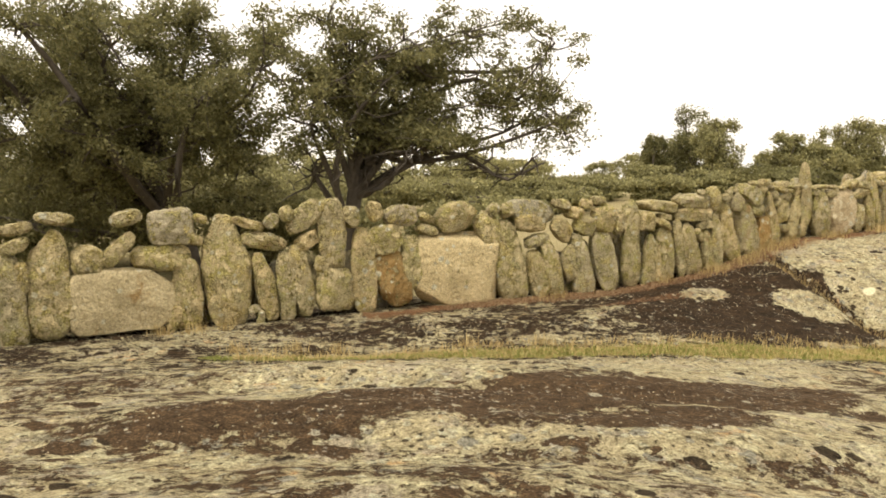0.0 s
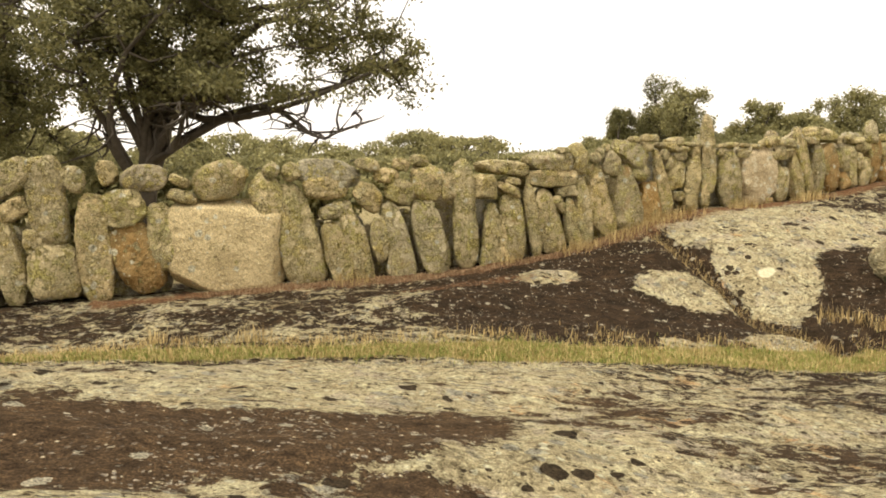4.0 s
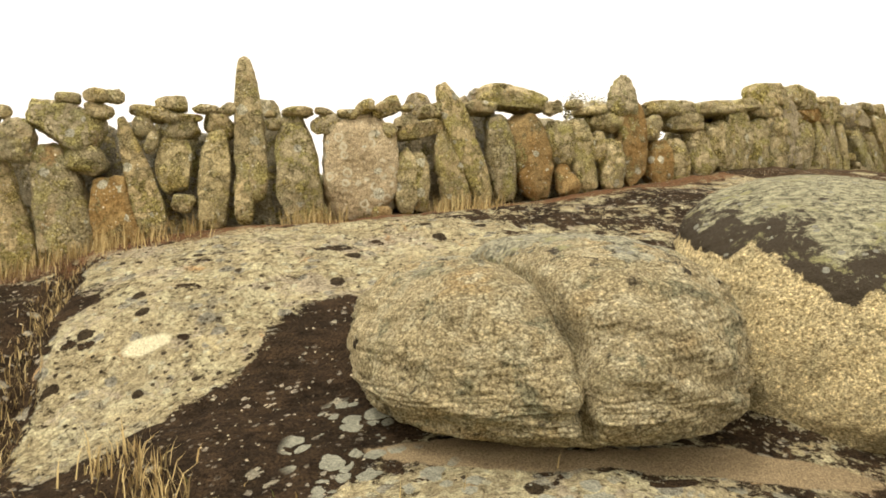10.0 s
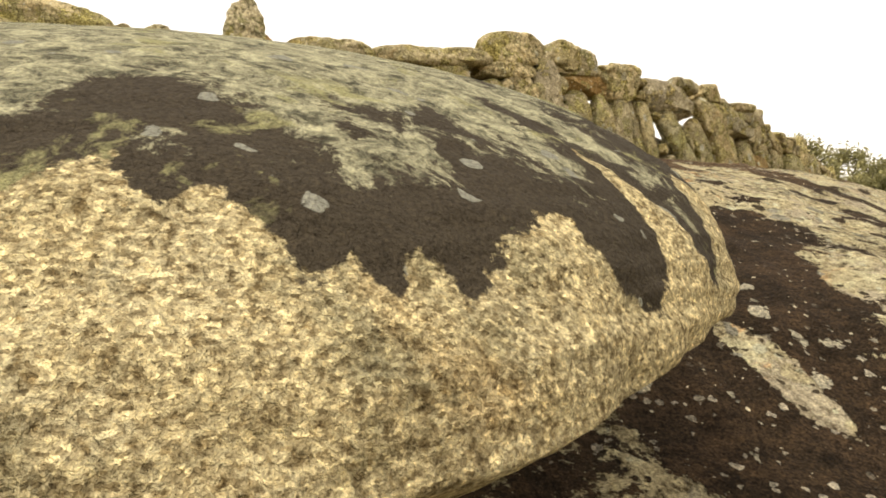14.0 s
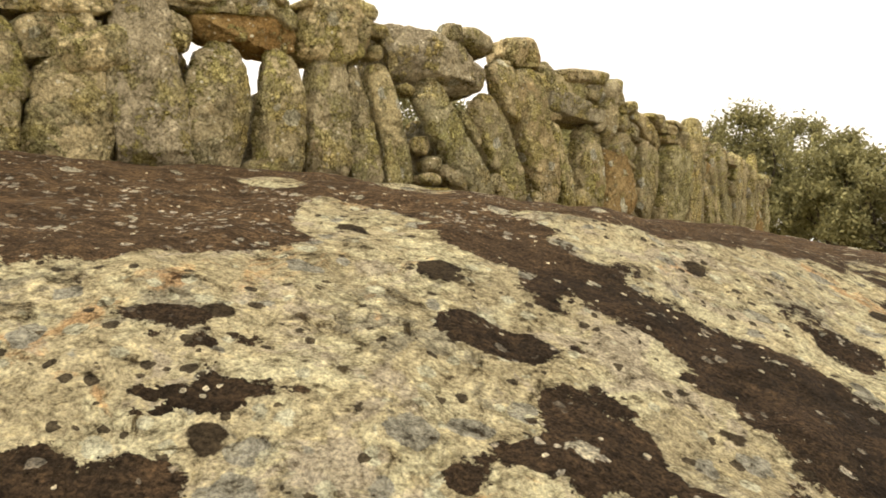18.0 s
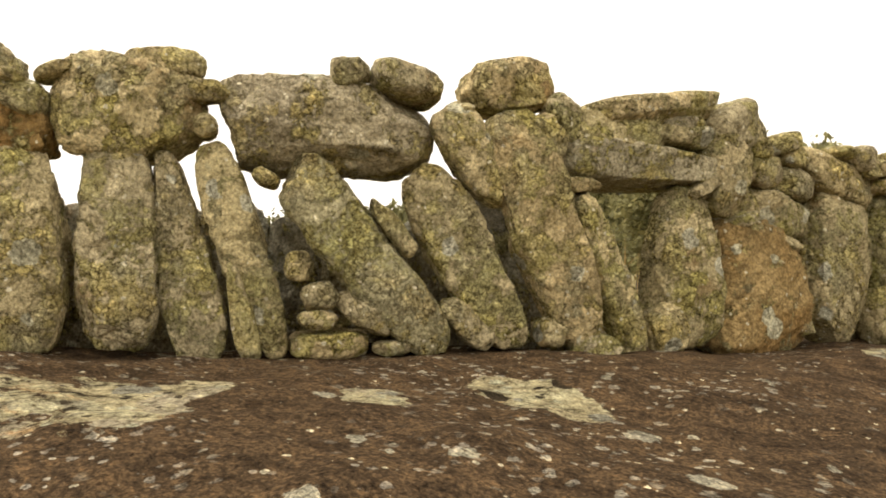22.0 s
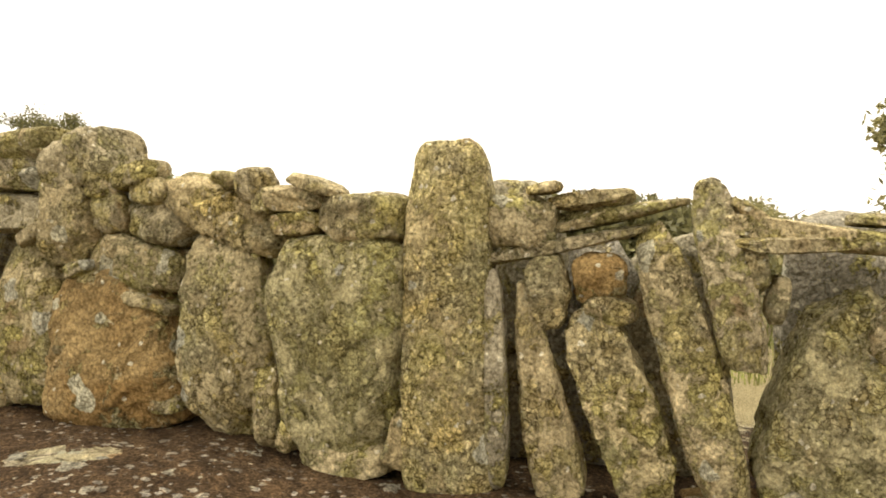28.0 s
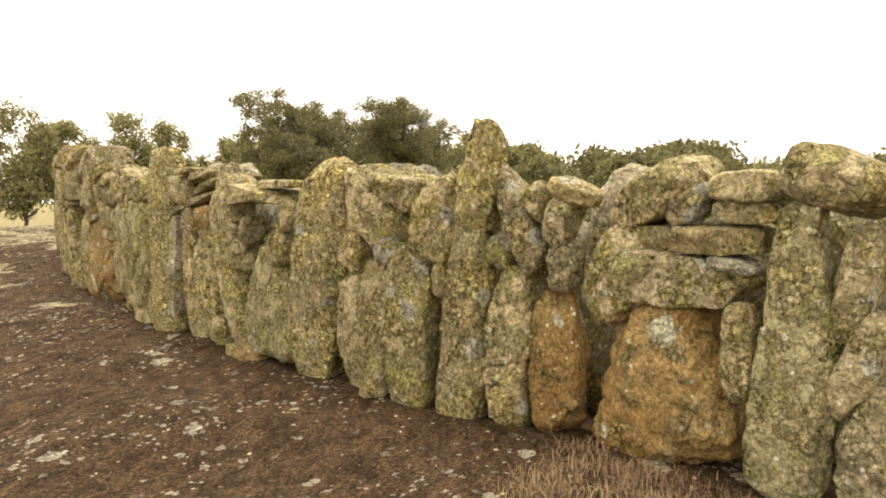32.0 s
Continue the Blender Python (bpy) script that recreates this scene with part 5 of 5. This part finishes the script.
boulder((16.632, 17.242, -0.146), (1.714, 1.597, 0.622), 1.408, 59.7, (2.22, 2.15, 1.114), (0.181, 0.224), 12, TAN_ONE,
        "huge tan granite boulder with black moss on its top", (), 0.8, under=(0.318, -0.576),
        fringe=((-180, 0.1), (-151, -0.05), (-148, 0.05), (-140, -0.04), (-126, -0.29), (-121, -0.33), (-118, -0.24), (-112, -0.27), (-110, -0.20), (-102, -0.28),
                (-91, -0.32), (-87, -0.26), (-82, -0.32), (-80, -0.44), (-77, -0.42), (-74, -0.22), (-70, -0.18), (-67, -0.26), (-65, -0.21), (-62, -0.26), (-59.5, -0.38),
                (-57, -0.34), (-55, -0.38), (-54, -0.30), (-51, -0.37), (-45, -0.26), (-40, -0.24), (-36, -0.40), (-33, -0.39), (-30, -0.33), (-28, -0.18), (-26.5, -0.03),
                (-24, -0.18), (-22.5, -0.28), (-21, -0.36), (-19, -0.33), (-17, -0.22), (-15, -0.15), (-8, -0.06), (-5, -0.10), (5, 0.02), (60, 0.1), (180, 0.1)))

# ---- trees ----
def bark_material():
    m, nt, p = blank("bark", 0.95)
    v, _ = coords(nt, False)
    c = mixc(nt, noise_tex(nt, v, 9.0, 6, 0.7), (0.035, 0.028, 0.02), (0.15, 0.125, 0.095))
    nt.links.new(c, p.inputs["Base Color"])
    nt.links.new(bumped(nt, noise_tex(nt, v, 25.0, 4), 0.7, 0.03), p.inputs["Normal"])
    return m


def leaf_material(name, a, b):
    m, nt, p = blank(name, 0.6)
    g = nt.nodes.new("ShaderNodeNewGeometry")
    nt.links.new(ramp(nt, g.outputs["Random Per Island"], [(0.0, a), (0.75, b), (1.0, tuple(1.7 * c for c in b))]), p.inputs["Base Color"])
    p.inputs["Subsurface Weight"].default_value = 0.0
    t = nt.nodes.new("ShaderNodeBsdfTranslucent")
    t.inputs[0].default_value = (*tuple(1.4 * c for c in b), 1)
    mx = nt.nodes.new("ShaderNodeMixShader")
    mx.inputs[0].default_value = 0.3
    nt.links.new(p.outputs[0], mx.inputs[1])
    nt.links.new(t.outputs[0], mx.inputs[2])
    nt.links.new(mx.outputs[0], nt.nodes["Material Output"].inputs[0])
    return m


BARK = bark_material()
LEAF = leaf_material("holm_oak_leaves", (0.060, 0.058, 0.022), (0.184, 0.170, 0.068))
# paler copy of the oak leaves: the haze of distance is in the colour
LEAF_FAR = leaf_material("hazed_distant_leaves", (0.11, 0.108, 0.045), (0.28, 0.255, 0.112))


def tube(points, radii, sides=7):
    """Tapered tube along points: vertices and quads."""
    pts = [Vector([float(c) for c in q]) for q in points]
    radii = [float(r) for r in radii]
    vs, qs = [], []
    for i, q in enumerate(pts):
        ax = (pts[min(i + 1, len(pts) - 1)] - pts[max(i - 1, 0)]).normalized()
        u = ax.orthogonal().normalized()
        w = ax.cross(u)
        for k in range(sides):
            a = 2 * math.pi * k / sides
            vs.append(q + radii[i] * (math.cos(a) * u + math.sin(a) * w))
        if i:
            b = (i - 1) * sides
            qs += [(b + k, b + (k + 1) % sides, b + sides + (k + 1) % sides, b + sides + k) for k in range(sides)]
    return [tuple(q) for q in vs], qs


def bend(a, b, rng, wob, n=6):
    a, b = np.array(a), np.array(b)
    out = []
    side = rng.normal(size=3) * wob
    side2 = rng.normal(size=3) * wob * 0.5
    for i in range(n + 1):
        t = i / n
        out.append(a + (b - a) * t + side * math.sin(math.pi * t) + side2 * math.sin(2 * math.pi * t))
    return out


def leaves(centres, spread, count, size, rng, mat):
    """A crown: small bent leaf sprays scattered round the twig ends."""
    cs = np.array(centres)
    pick = rng.integers(0, len(cs), count)
    off = rng.normal(size=(count, 3)) * np.array(spread) * 0.5
    c = cs[pick] + off
    u = rng.normal(size=(count, 3))
    u /= np.linalg.norm(u, axis=1)[:, None]
    w = np.cross(u, rng.normal(size=(count, 3)))
    w /= np.linalg.norm(w, axis=1)[:, None]
    s = size * rng.uniform(0.6, 1.3, (count, 1))
    v = np.stack([c - u * s, c + w * s * 0.45, c + u * s, c - w * s * 0.45], 1).reshape(-1, 3)
    i = np.arange(count)[:, None] * 4
    return mesh_of("crown", v, (i + np.array([[0, 1, 2, 3]])).tolist(), mat, False)


def tree(x, y, trunk_top, limbs, label, seed, r0=0.28, clumps=9, count=9000, leaf=0.10, spread=(0.9, 0.9, 0.6), mat=None, base=None, reach=None, limit=None, dome=0.35, bare=-9.0):
    """A tree: trunk from the ground to trunk_top; limbs: ends of the main boughs, each with twigs and clumps of leaves round its outer half."""
    rng = np.random.default_rng(seed)
    z0 = float(land(x, y)) - 0.15 if base is None else base
    ob = group_thing("tree", (x, y, z0), label, "tree", "trees behind the wall")
    o = np.array([x, y, z0])
    tops = [np.array(trunk_top)]
    pts = bend((x, y, z0), trunk_top, rng, 0.18)
    v, q = tube([p - o for p in pts], np.linspace(r0, r0 * 0.62, len(pts)), 10)
    part("trunk", mesh_of("trunk", v, q, BARK), ob)
    ends = []

    for e in limbs:
        e = np.array(e, float)
        top_ = limit[1] - 0.3 if limit else 1e3
        e[2] = min(e[2], top_ - 0.2)
        bv, bq = [], []

        def add(points, radii, sides=6):
            v, q = tube([p - o for p in points], radii, sides)
            k = len(bv)
            bv.extend(v)
            bq.extend([tuple(k + i for i in f) for f in q])
        root = pts[int(rng.integers(len(pts) // 2, len(pts)))]
        lp = bend(root, e, rng, 0.13 * np.linalg.norm(e - root), 10)
        lift = np.sin(np.linspace(0, math.pi, len(lp)))[:, None] * np.array([0, 0, 0.10 * np.linalg.norm(e - root)])
        lp = list(np.array(lp) + lift)
        add(lp, r0 * 0.42 * np.linspace(1.0, 0.16, len(lp)) ** 1.4)
        for k in range(clumps):
            t = rng.uniform(0.35, 1.0)
            a = lp[int(t * 10)]
            b = a + rng.normal(size=3) * np.array([0.7, 0.7, 0.5]) * (reach or 1.6 * spread[0])
            b[2] = min(b[2], top_)
            tp = bend(a, b, rng, 0.12, 4)
            add(tp, np.linspace(0.035, 0.008, 5), 4)
            ends += [tp[-1], tp[-2]]
        ends += [lp[-1], lp[-1], lp[-2]]
        part("limb", mesh_of("limb", bv, bq, BARK), ob)
    if limit:  # keep the crown round: within a radius of the stem and under a top
        for e in ends:
            r = math.hypot(e[0] - x, e[1] - y)
            if r > limit[0]:
                e[0], e[1] = x + (e[0] - x) * limit[0] / r, y + (e[1] - y) * limit[0] / r
            e[2] = min(e[2], limit[1] - (limit[1] - z0) * dome * (min(r / limit[0], 1.0)) ** 2)
    part("crown", leaves([e - o for e in ends if e[2] > bare], spread, count, leaf, rng, mat or LEAF), ob)
    return ob


def bush_tree(x, y, top, radius, seed, count=2600, leaf=0.16, base=None, mat=None):
    """A far, round-headed holm oak."""
    rng = np.random.default_rng(seed)
    z0 = (float(land(x, y)) if base is None else base)
    h = top - z0
    limbs = []
    for k in range(13):
        a = 2.4 * k + rng.uniform(-0.4, 0.4)
        r = radius * rng.uniform(0.45, 0.95)
        limbs.append((x + r * math.cos(a), y + r * math.sin(a), z0 + h * rng.uniform(0.18, 0.86)))
    limbs += [(x, y, top - 0.04 * h), (x + 0.3 * radius, y, top - 0.09 * h), (x - 0.35 * radius, y, top - 0.13 * h)]
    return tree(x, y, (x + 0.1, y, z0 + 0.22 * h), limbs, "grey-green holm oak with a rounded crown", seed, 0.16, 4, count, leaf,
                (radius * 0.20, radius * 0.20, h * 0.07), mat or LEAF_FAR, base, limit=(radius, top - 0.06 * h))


tree(-6.62, 21.31, (-7.48, 20.84, 2.56), ((-10.90, 19.98, 3.51), (-9.00, 19.51, 4.84), (-4.91, 19.98, 4.84), (-4.15, 20.46, 3.32), (-7.57, 20.93, 5.69), (-11.85, 20.93, 4.84), (-4.63, 20.93, 5.60), (-9.47, 20.46, 1.70), (-12.80, 19.98, 1.89), (-13.27, 20.93, 4.08),
                                    (-5.67, 19.79, 2.65), (-7.00, 19.60, 4.27), (-11.37, 21.88, 0.66), (-4.34, 21.41, 1.42), (-8.52, 21.88, 0.75), (-14.22, 21.88, 1.04), (-10.23, 20.55, 5.60), (-12.89, 20.93, 5.22), (-6.24, 20.36, 5.79), (-8.71, 20.93, 5.79), (-3.77, 17.89, 5.50), (-5.86, 17.51, 5.50), (-8.14, 17.32, 5.41), (-10.42, 17.13, 5.31), (-3.96, 18.27, 4.46), (-12.32, 17.61, 5.22)),
     "old holm oak with a leaning dark trunk behind the wall", 21, 0.42, 20, 155000, 0.055, (0.36, 0.36, 0.24), reach=1.0, limit=(9.0, 6.25), dome=0.1)
tree(-1.78, 19.79, (-1.40, 19.60, 2.56), ((3.16, 19.03, 2.84), (4.11, 18.75, 3.51), (1.93, 19.03, 3.79), (3.07, 18.84, 4.74), (-0.07, 19.22, 4.65), (1.36, 19.22, 5.22), (-2.25, 19.41, 4.36), (4.02, 18.94, 4.74), (-2.06, 19.79, 5.31), (-3.11, 19.79, 2.65), (0.79, 19.41, 3.22), (3.35, 19.03, 5.50), (-0.64, 19.41, 5.50), (2.31, 19.22, 5.60), (-2.63, 17.89, 5.50), (-1.11, 17.70, 5.60), (0.60, 17.51, 5.60), (2.12, 17.42, 5.50), (-2.73, 18.27, 4.17), (0.70, 17.60, 2.70), (-0.10, 18.80, 2.90), (0.90, 18.30, 2.35), (0.10, 18.00, 2.30)),
     "spreading holm oak with bare lower limbs over the wall", 22, 0.26, 18, 56000, 0.055, (0.30, 0.30, 0.20), reach=0.8, limit=(8.1, 6.2), dome=0.1, bare=2.4)
# far oaks, as x, y, top and radius: low scrub beyond the first trees, bushes close behind the wall, the group over the pillar, the grove at the wall's end, the belt behind
SCRUB = (
    (11.8, 37, 2.9, 1.4), (5.5, 34, 2.1, 2.2), (2.0, 33, 1.9, 2.4), (8.5, 36, 2.2, 2.2), (11.0, 33, 2.1, 1.8), (13.6, 34.5, 2.5, 1.6),
    (6.6, 31.5, 1.5, 1.7), (3.5, 30, 1.2, 1.8), (-2, 32, 2.0, 2.4), (-6, 31, 2.2, 2.8), (-11, 30, 3.0, 3.0), (-16, 28, 3.4, 3.2),
    (-12, 23.5, 2.4, 2.4), (-9, 24, 2.0, 2.2), (-5.2, 24, 1.9, 2.0), (-2.6, 23.5, 1.5, 1.8), (1.0, 24.0, 1.2, 1.6),)
GROUP = ((16.9, 54.5, 4.0, 2.0), (16.1, 44.3, 4.6, 1.9), (16.4, 38.9, 5.5, 1.6), (18.9, 37.0, 4.6, 1.5), (20.6, 36.8, 4.1, 1.5), (21.8, 39.0, 3.9, 1.3), (14.7, 57.1, 3.4, 1.7))
NEAR = ((15.5, 30.4, 2.65, 1.2), (15.7, 32.0, 2.8, 1.4), (17.0, 31.8, 2.7, 1.2), (17.9, 32.0, 2.7, 1.1), (14.1, 27.3, 2.45, 1.0), (14.6, 28.8, 2.6, 1.2), (16.1, 42.4, 6.4, 1.9), (14.0, 42.5, 4.8, 1.0))
GROVE = ((27.1, 47.2, 5.8, 1.5), (28.2, 45.9, 6.1, 1.9), (30.4, 47.2, 6.1, 1.8), (30.4, 44.0, 5.1, 1.6), (30.9, 42.7, 4.4, 1.6))
BELT = (
    (-12.5, 8.6, 5.8, 1.7), (-16.2, 9.3, 6.1, 2.0), (-13.4, 12.8, 5.6, 1.6),
    (-16.7, 19.6, 6.2, 1.8), (-19.2, 21.8, 5.9, 2.0), (-16.5, 24.0, 5.4, 1.4), (-18.6, 25.4, 5.1, 1.7), (-15.8, 26.9, 3.8, 1.1),
    (-19.8, 29.4, 3.1, 1.4), (-13.1, 37.1, 3.2, 1.9), (-9.5, 42.9, 3.2, 2.1), (-6.5, 49.1, 2.4, 1.3), (-17.6, -11.4, 9.6, 2.9), (-22.6, -11.8, 8.7, 2.7), (-23.8, -7.2, 9.3, 2.7), (-27.3, -5.9, 8.9, 2.1))
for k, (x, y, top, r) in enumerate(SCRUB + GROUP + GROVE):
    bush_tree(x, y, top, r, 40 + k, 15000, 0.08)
for k, (x, y, top, r) in enumerate(NEAR):
    bush_tree(x, y, top, r, 120 + k, 24000, 0.055, None, LEAF)
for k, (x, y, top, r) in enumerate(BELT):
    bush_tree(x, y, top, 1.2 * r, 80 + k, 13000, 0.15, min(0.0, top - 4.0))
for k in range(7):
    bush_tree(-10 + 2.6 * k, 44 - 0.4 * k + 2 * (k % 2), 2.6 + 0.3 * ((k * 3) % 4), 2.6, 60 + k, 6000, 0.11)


# ---- grasses: too many to count, one object for each stand ----
def grass_material(name, a, b):
    m, nt, p = blank(name, 0.8)
    g = nt.nodes.new("ShaderNodeNewGeometry")
    nt.links.new(ramp(nt, g.outputs["Random Per Island"], [(0.0, a), (1.0, b)]), p.inputs["Base Color"])
    return m


def blades(name, xy, low, high, lean, width, mat, label, category="grass", seed=5):
    """Bent blades of two joined pieces standing at the points xy."""
    rng = np.random.default_rng(seed)
    n = len(xy)
    z = rough_land(xy[:, 0], xy[:, 1]) - 0.01
    base = np.column_stack([xy, z])
    h = rng.uniform(low, high, n)[:, None]
    a = rng.uniform(0, 6.283, n)
    out = np.column_stack([np.cos(a), np.sin(a), np.zeros(n)])
    side = np.column_stack([-np.sin(a), np.cos(a), np.zeros(n)]) * width * rng.uniform(0.6, 1.4, (n, 1))
    b = rng.uniform(0.1, 1.0, n)[:, None] * lean
    upv = np.array([[0, 0, 1.0]])
    m1 = base + upv * h * 0.55 + out * h * 0.25 * b
    tip = base + upv * h * (1 - 0.25 * b) + out * h * 0.8 * b
    v = np.stack([base - side, base + side, m1 + side * 0.7, m1 - side * 0.7, tip], 1).reshape(-1, 3)
    i = 5 * np.arange(n)[:, None]
    faces = (i + [[0, 1, 2, 3]]).tolist() + (i + [[3, 2, 4]]).tolist()
    me = mesh_of(name, v, faces, mat)
    return tagged(new(name, me), label, category, kind="stuff")


GREEN = grass_material("short_green_grass", (0.13, 0.16, 0.03), (0.34, 0.33, 0.09))
STRAW = grass_material("dry_straw", (0.30, 0.20, 0.075), (0.58, 0.45, 0.20))
RUSTY = grass_material("rust_brown_herbs", (0.17, 0.105, 0.055), (0.38, 0.26, 0.14))
GR = np.random.default_rng(17)


def strip(n, x0, x1, half):
    x = GR.uniform(x0, x1, n)
    mid = 12.0 + 0.11 * x + 0.35 * np.exp(-((x - 9.5) / 2.5) ** 2)
    return np.column_stack([x, mid + GR.normal(size=n) * half * (0.6 + 0.5 * np.clip((x - 4) / 6, 0, 1))])


def beside_wall(n, s0, s1, d0, d1):
    s, d = GR.uniform(s0, s1, n), GR.uniform(d0, d1, n)
    out = []
    for a, b in zip(s, d):
        p, t = along(a)
        out.append((p[0] + b * t[1], p[1] - b * t[0]))
    return np.array(out)


def tufts(spots, each, spread):
    return np.concatenate([np.array(q) + GR.normal(size=(each, 2)) * spread for q in spots])


blades("grass", strip(24000, -3.5, 14.0, 0.36), 0.015, 0.08, 1.2, 0.0045, GREEN, "strip of short green grass between the rocks", seed=1)
edge = tufts(strip(110, -3.0, 14.0, 0.10), 16, 0.09)
edge[:, 1] += 0.62 + 0.12 * np.clip((edge[:, 0] - 4) / 6, 0, 1) + GR.normal(size=len(edge)) * 0.16
blades("grass", edge, 0.04, 0.19, 1.0, 0.0045, STRAW, "tall dry straw along the edge of the rock", seed=2)
blades("grass", tufts([(8.95 + 1.75 * ((18.2 - y) / 4.0) ** 1.15, y) for y in np.arange(14.1, 18.2, 0.16)], 34, 0.09), 0.03, 0.20, 1.5, 0.0035, STRAW, "dry grass filling the cleft in the rock", seed=3)
foot_spots = [tuple(beside_wall(1, s, s + 0.01, 0.12, 0.30)[0]) for s in (17.5, 18.7, 18.9, 19.2, 19.7, 20.0, 20.3, 20.6, 20.9, 21.2, 21.6, 22.9, 23.2, 24.6, 24.9, 25.2, 14.2, 14.6, 7.2, 6.6, 6.0)]
blades("grass", tufts(foot_spots, 90, 0.12), 0.06, 0.32, 0.8, 0.005, STRAW, "tufts of dry yellow grass at the foot of the wall", seed=4)
blades("grass", strip(11000, -3.0, 14.0, 0.42), 0.03, 0.13, 1.4, 0.004, STRAW, "dry yellow stalks scattered in the grass strip", seed=11)
blades("grass", tufts([(11.1, 15.35), (11.45, 15.1), (11.7, 14.8), (-3.2, 12.6), (-2.2, 12.8), (-1.5, 12.9), (0.8, 13.0), (2.2, 12.9)], 60, 0.10), 0.08, 0.30, 1.0, 0.005, STRAW, "loose dry tufts on the moss", seed=6)
blades("grass", beside_wall(5200, 11.8, 20.5, 0.05, 0.42), 0.02, 0.10, 1.0, 0.006, RUSTY, "low rust-brown plants along the foot of the wall", seed=7)
blades("herbs", tufts([tuple(q) for q in beside_wall(230, 41.1, 43.6, 0.06, 0.6)], 70, 0.05), 0.01, 0.075, 1.5, 0.002, RUSTY, "rust-brown dry herbs at the foot of the wall", seed=8)
blades("grass", np.column_stack([GR.uniform(14.5, 20.5, 16000), GR.uniform(26.2, 34, 16000)]), 0.03, 0.15, 1.0, 0.006, GREEN, "field of low yellow dry grass behind the wall", seed=9)
blades("grass", tufts([(20.0, 27.0), (20.1, 27.2), (19.8, 27.1)], 60, 0.10), 0.3, 0.85, 0.9, 0.006, STRAW, "tall tuft of yellow grass behind the opening in the wall", seed=12)
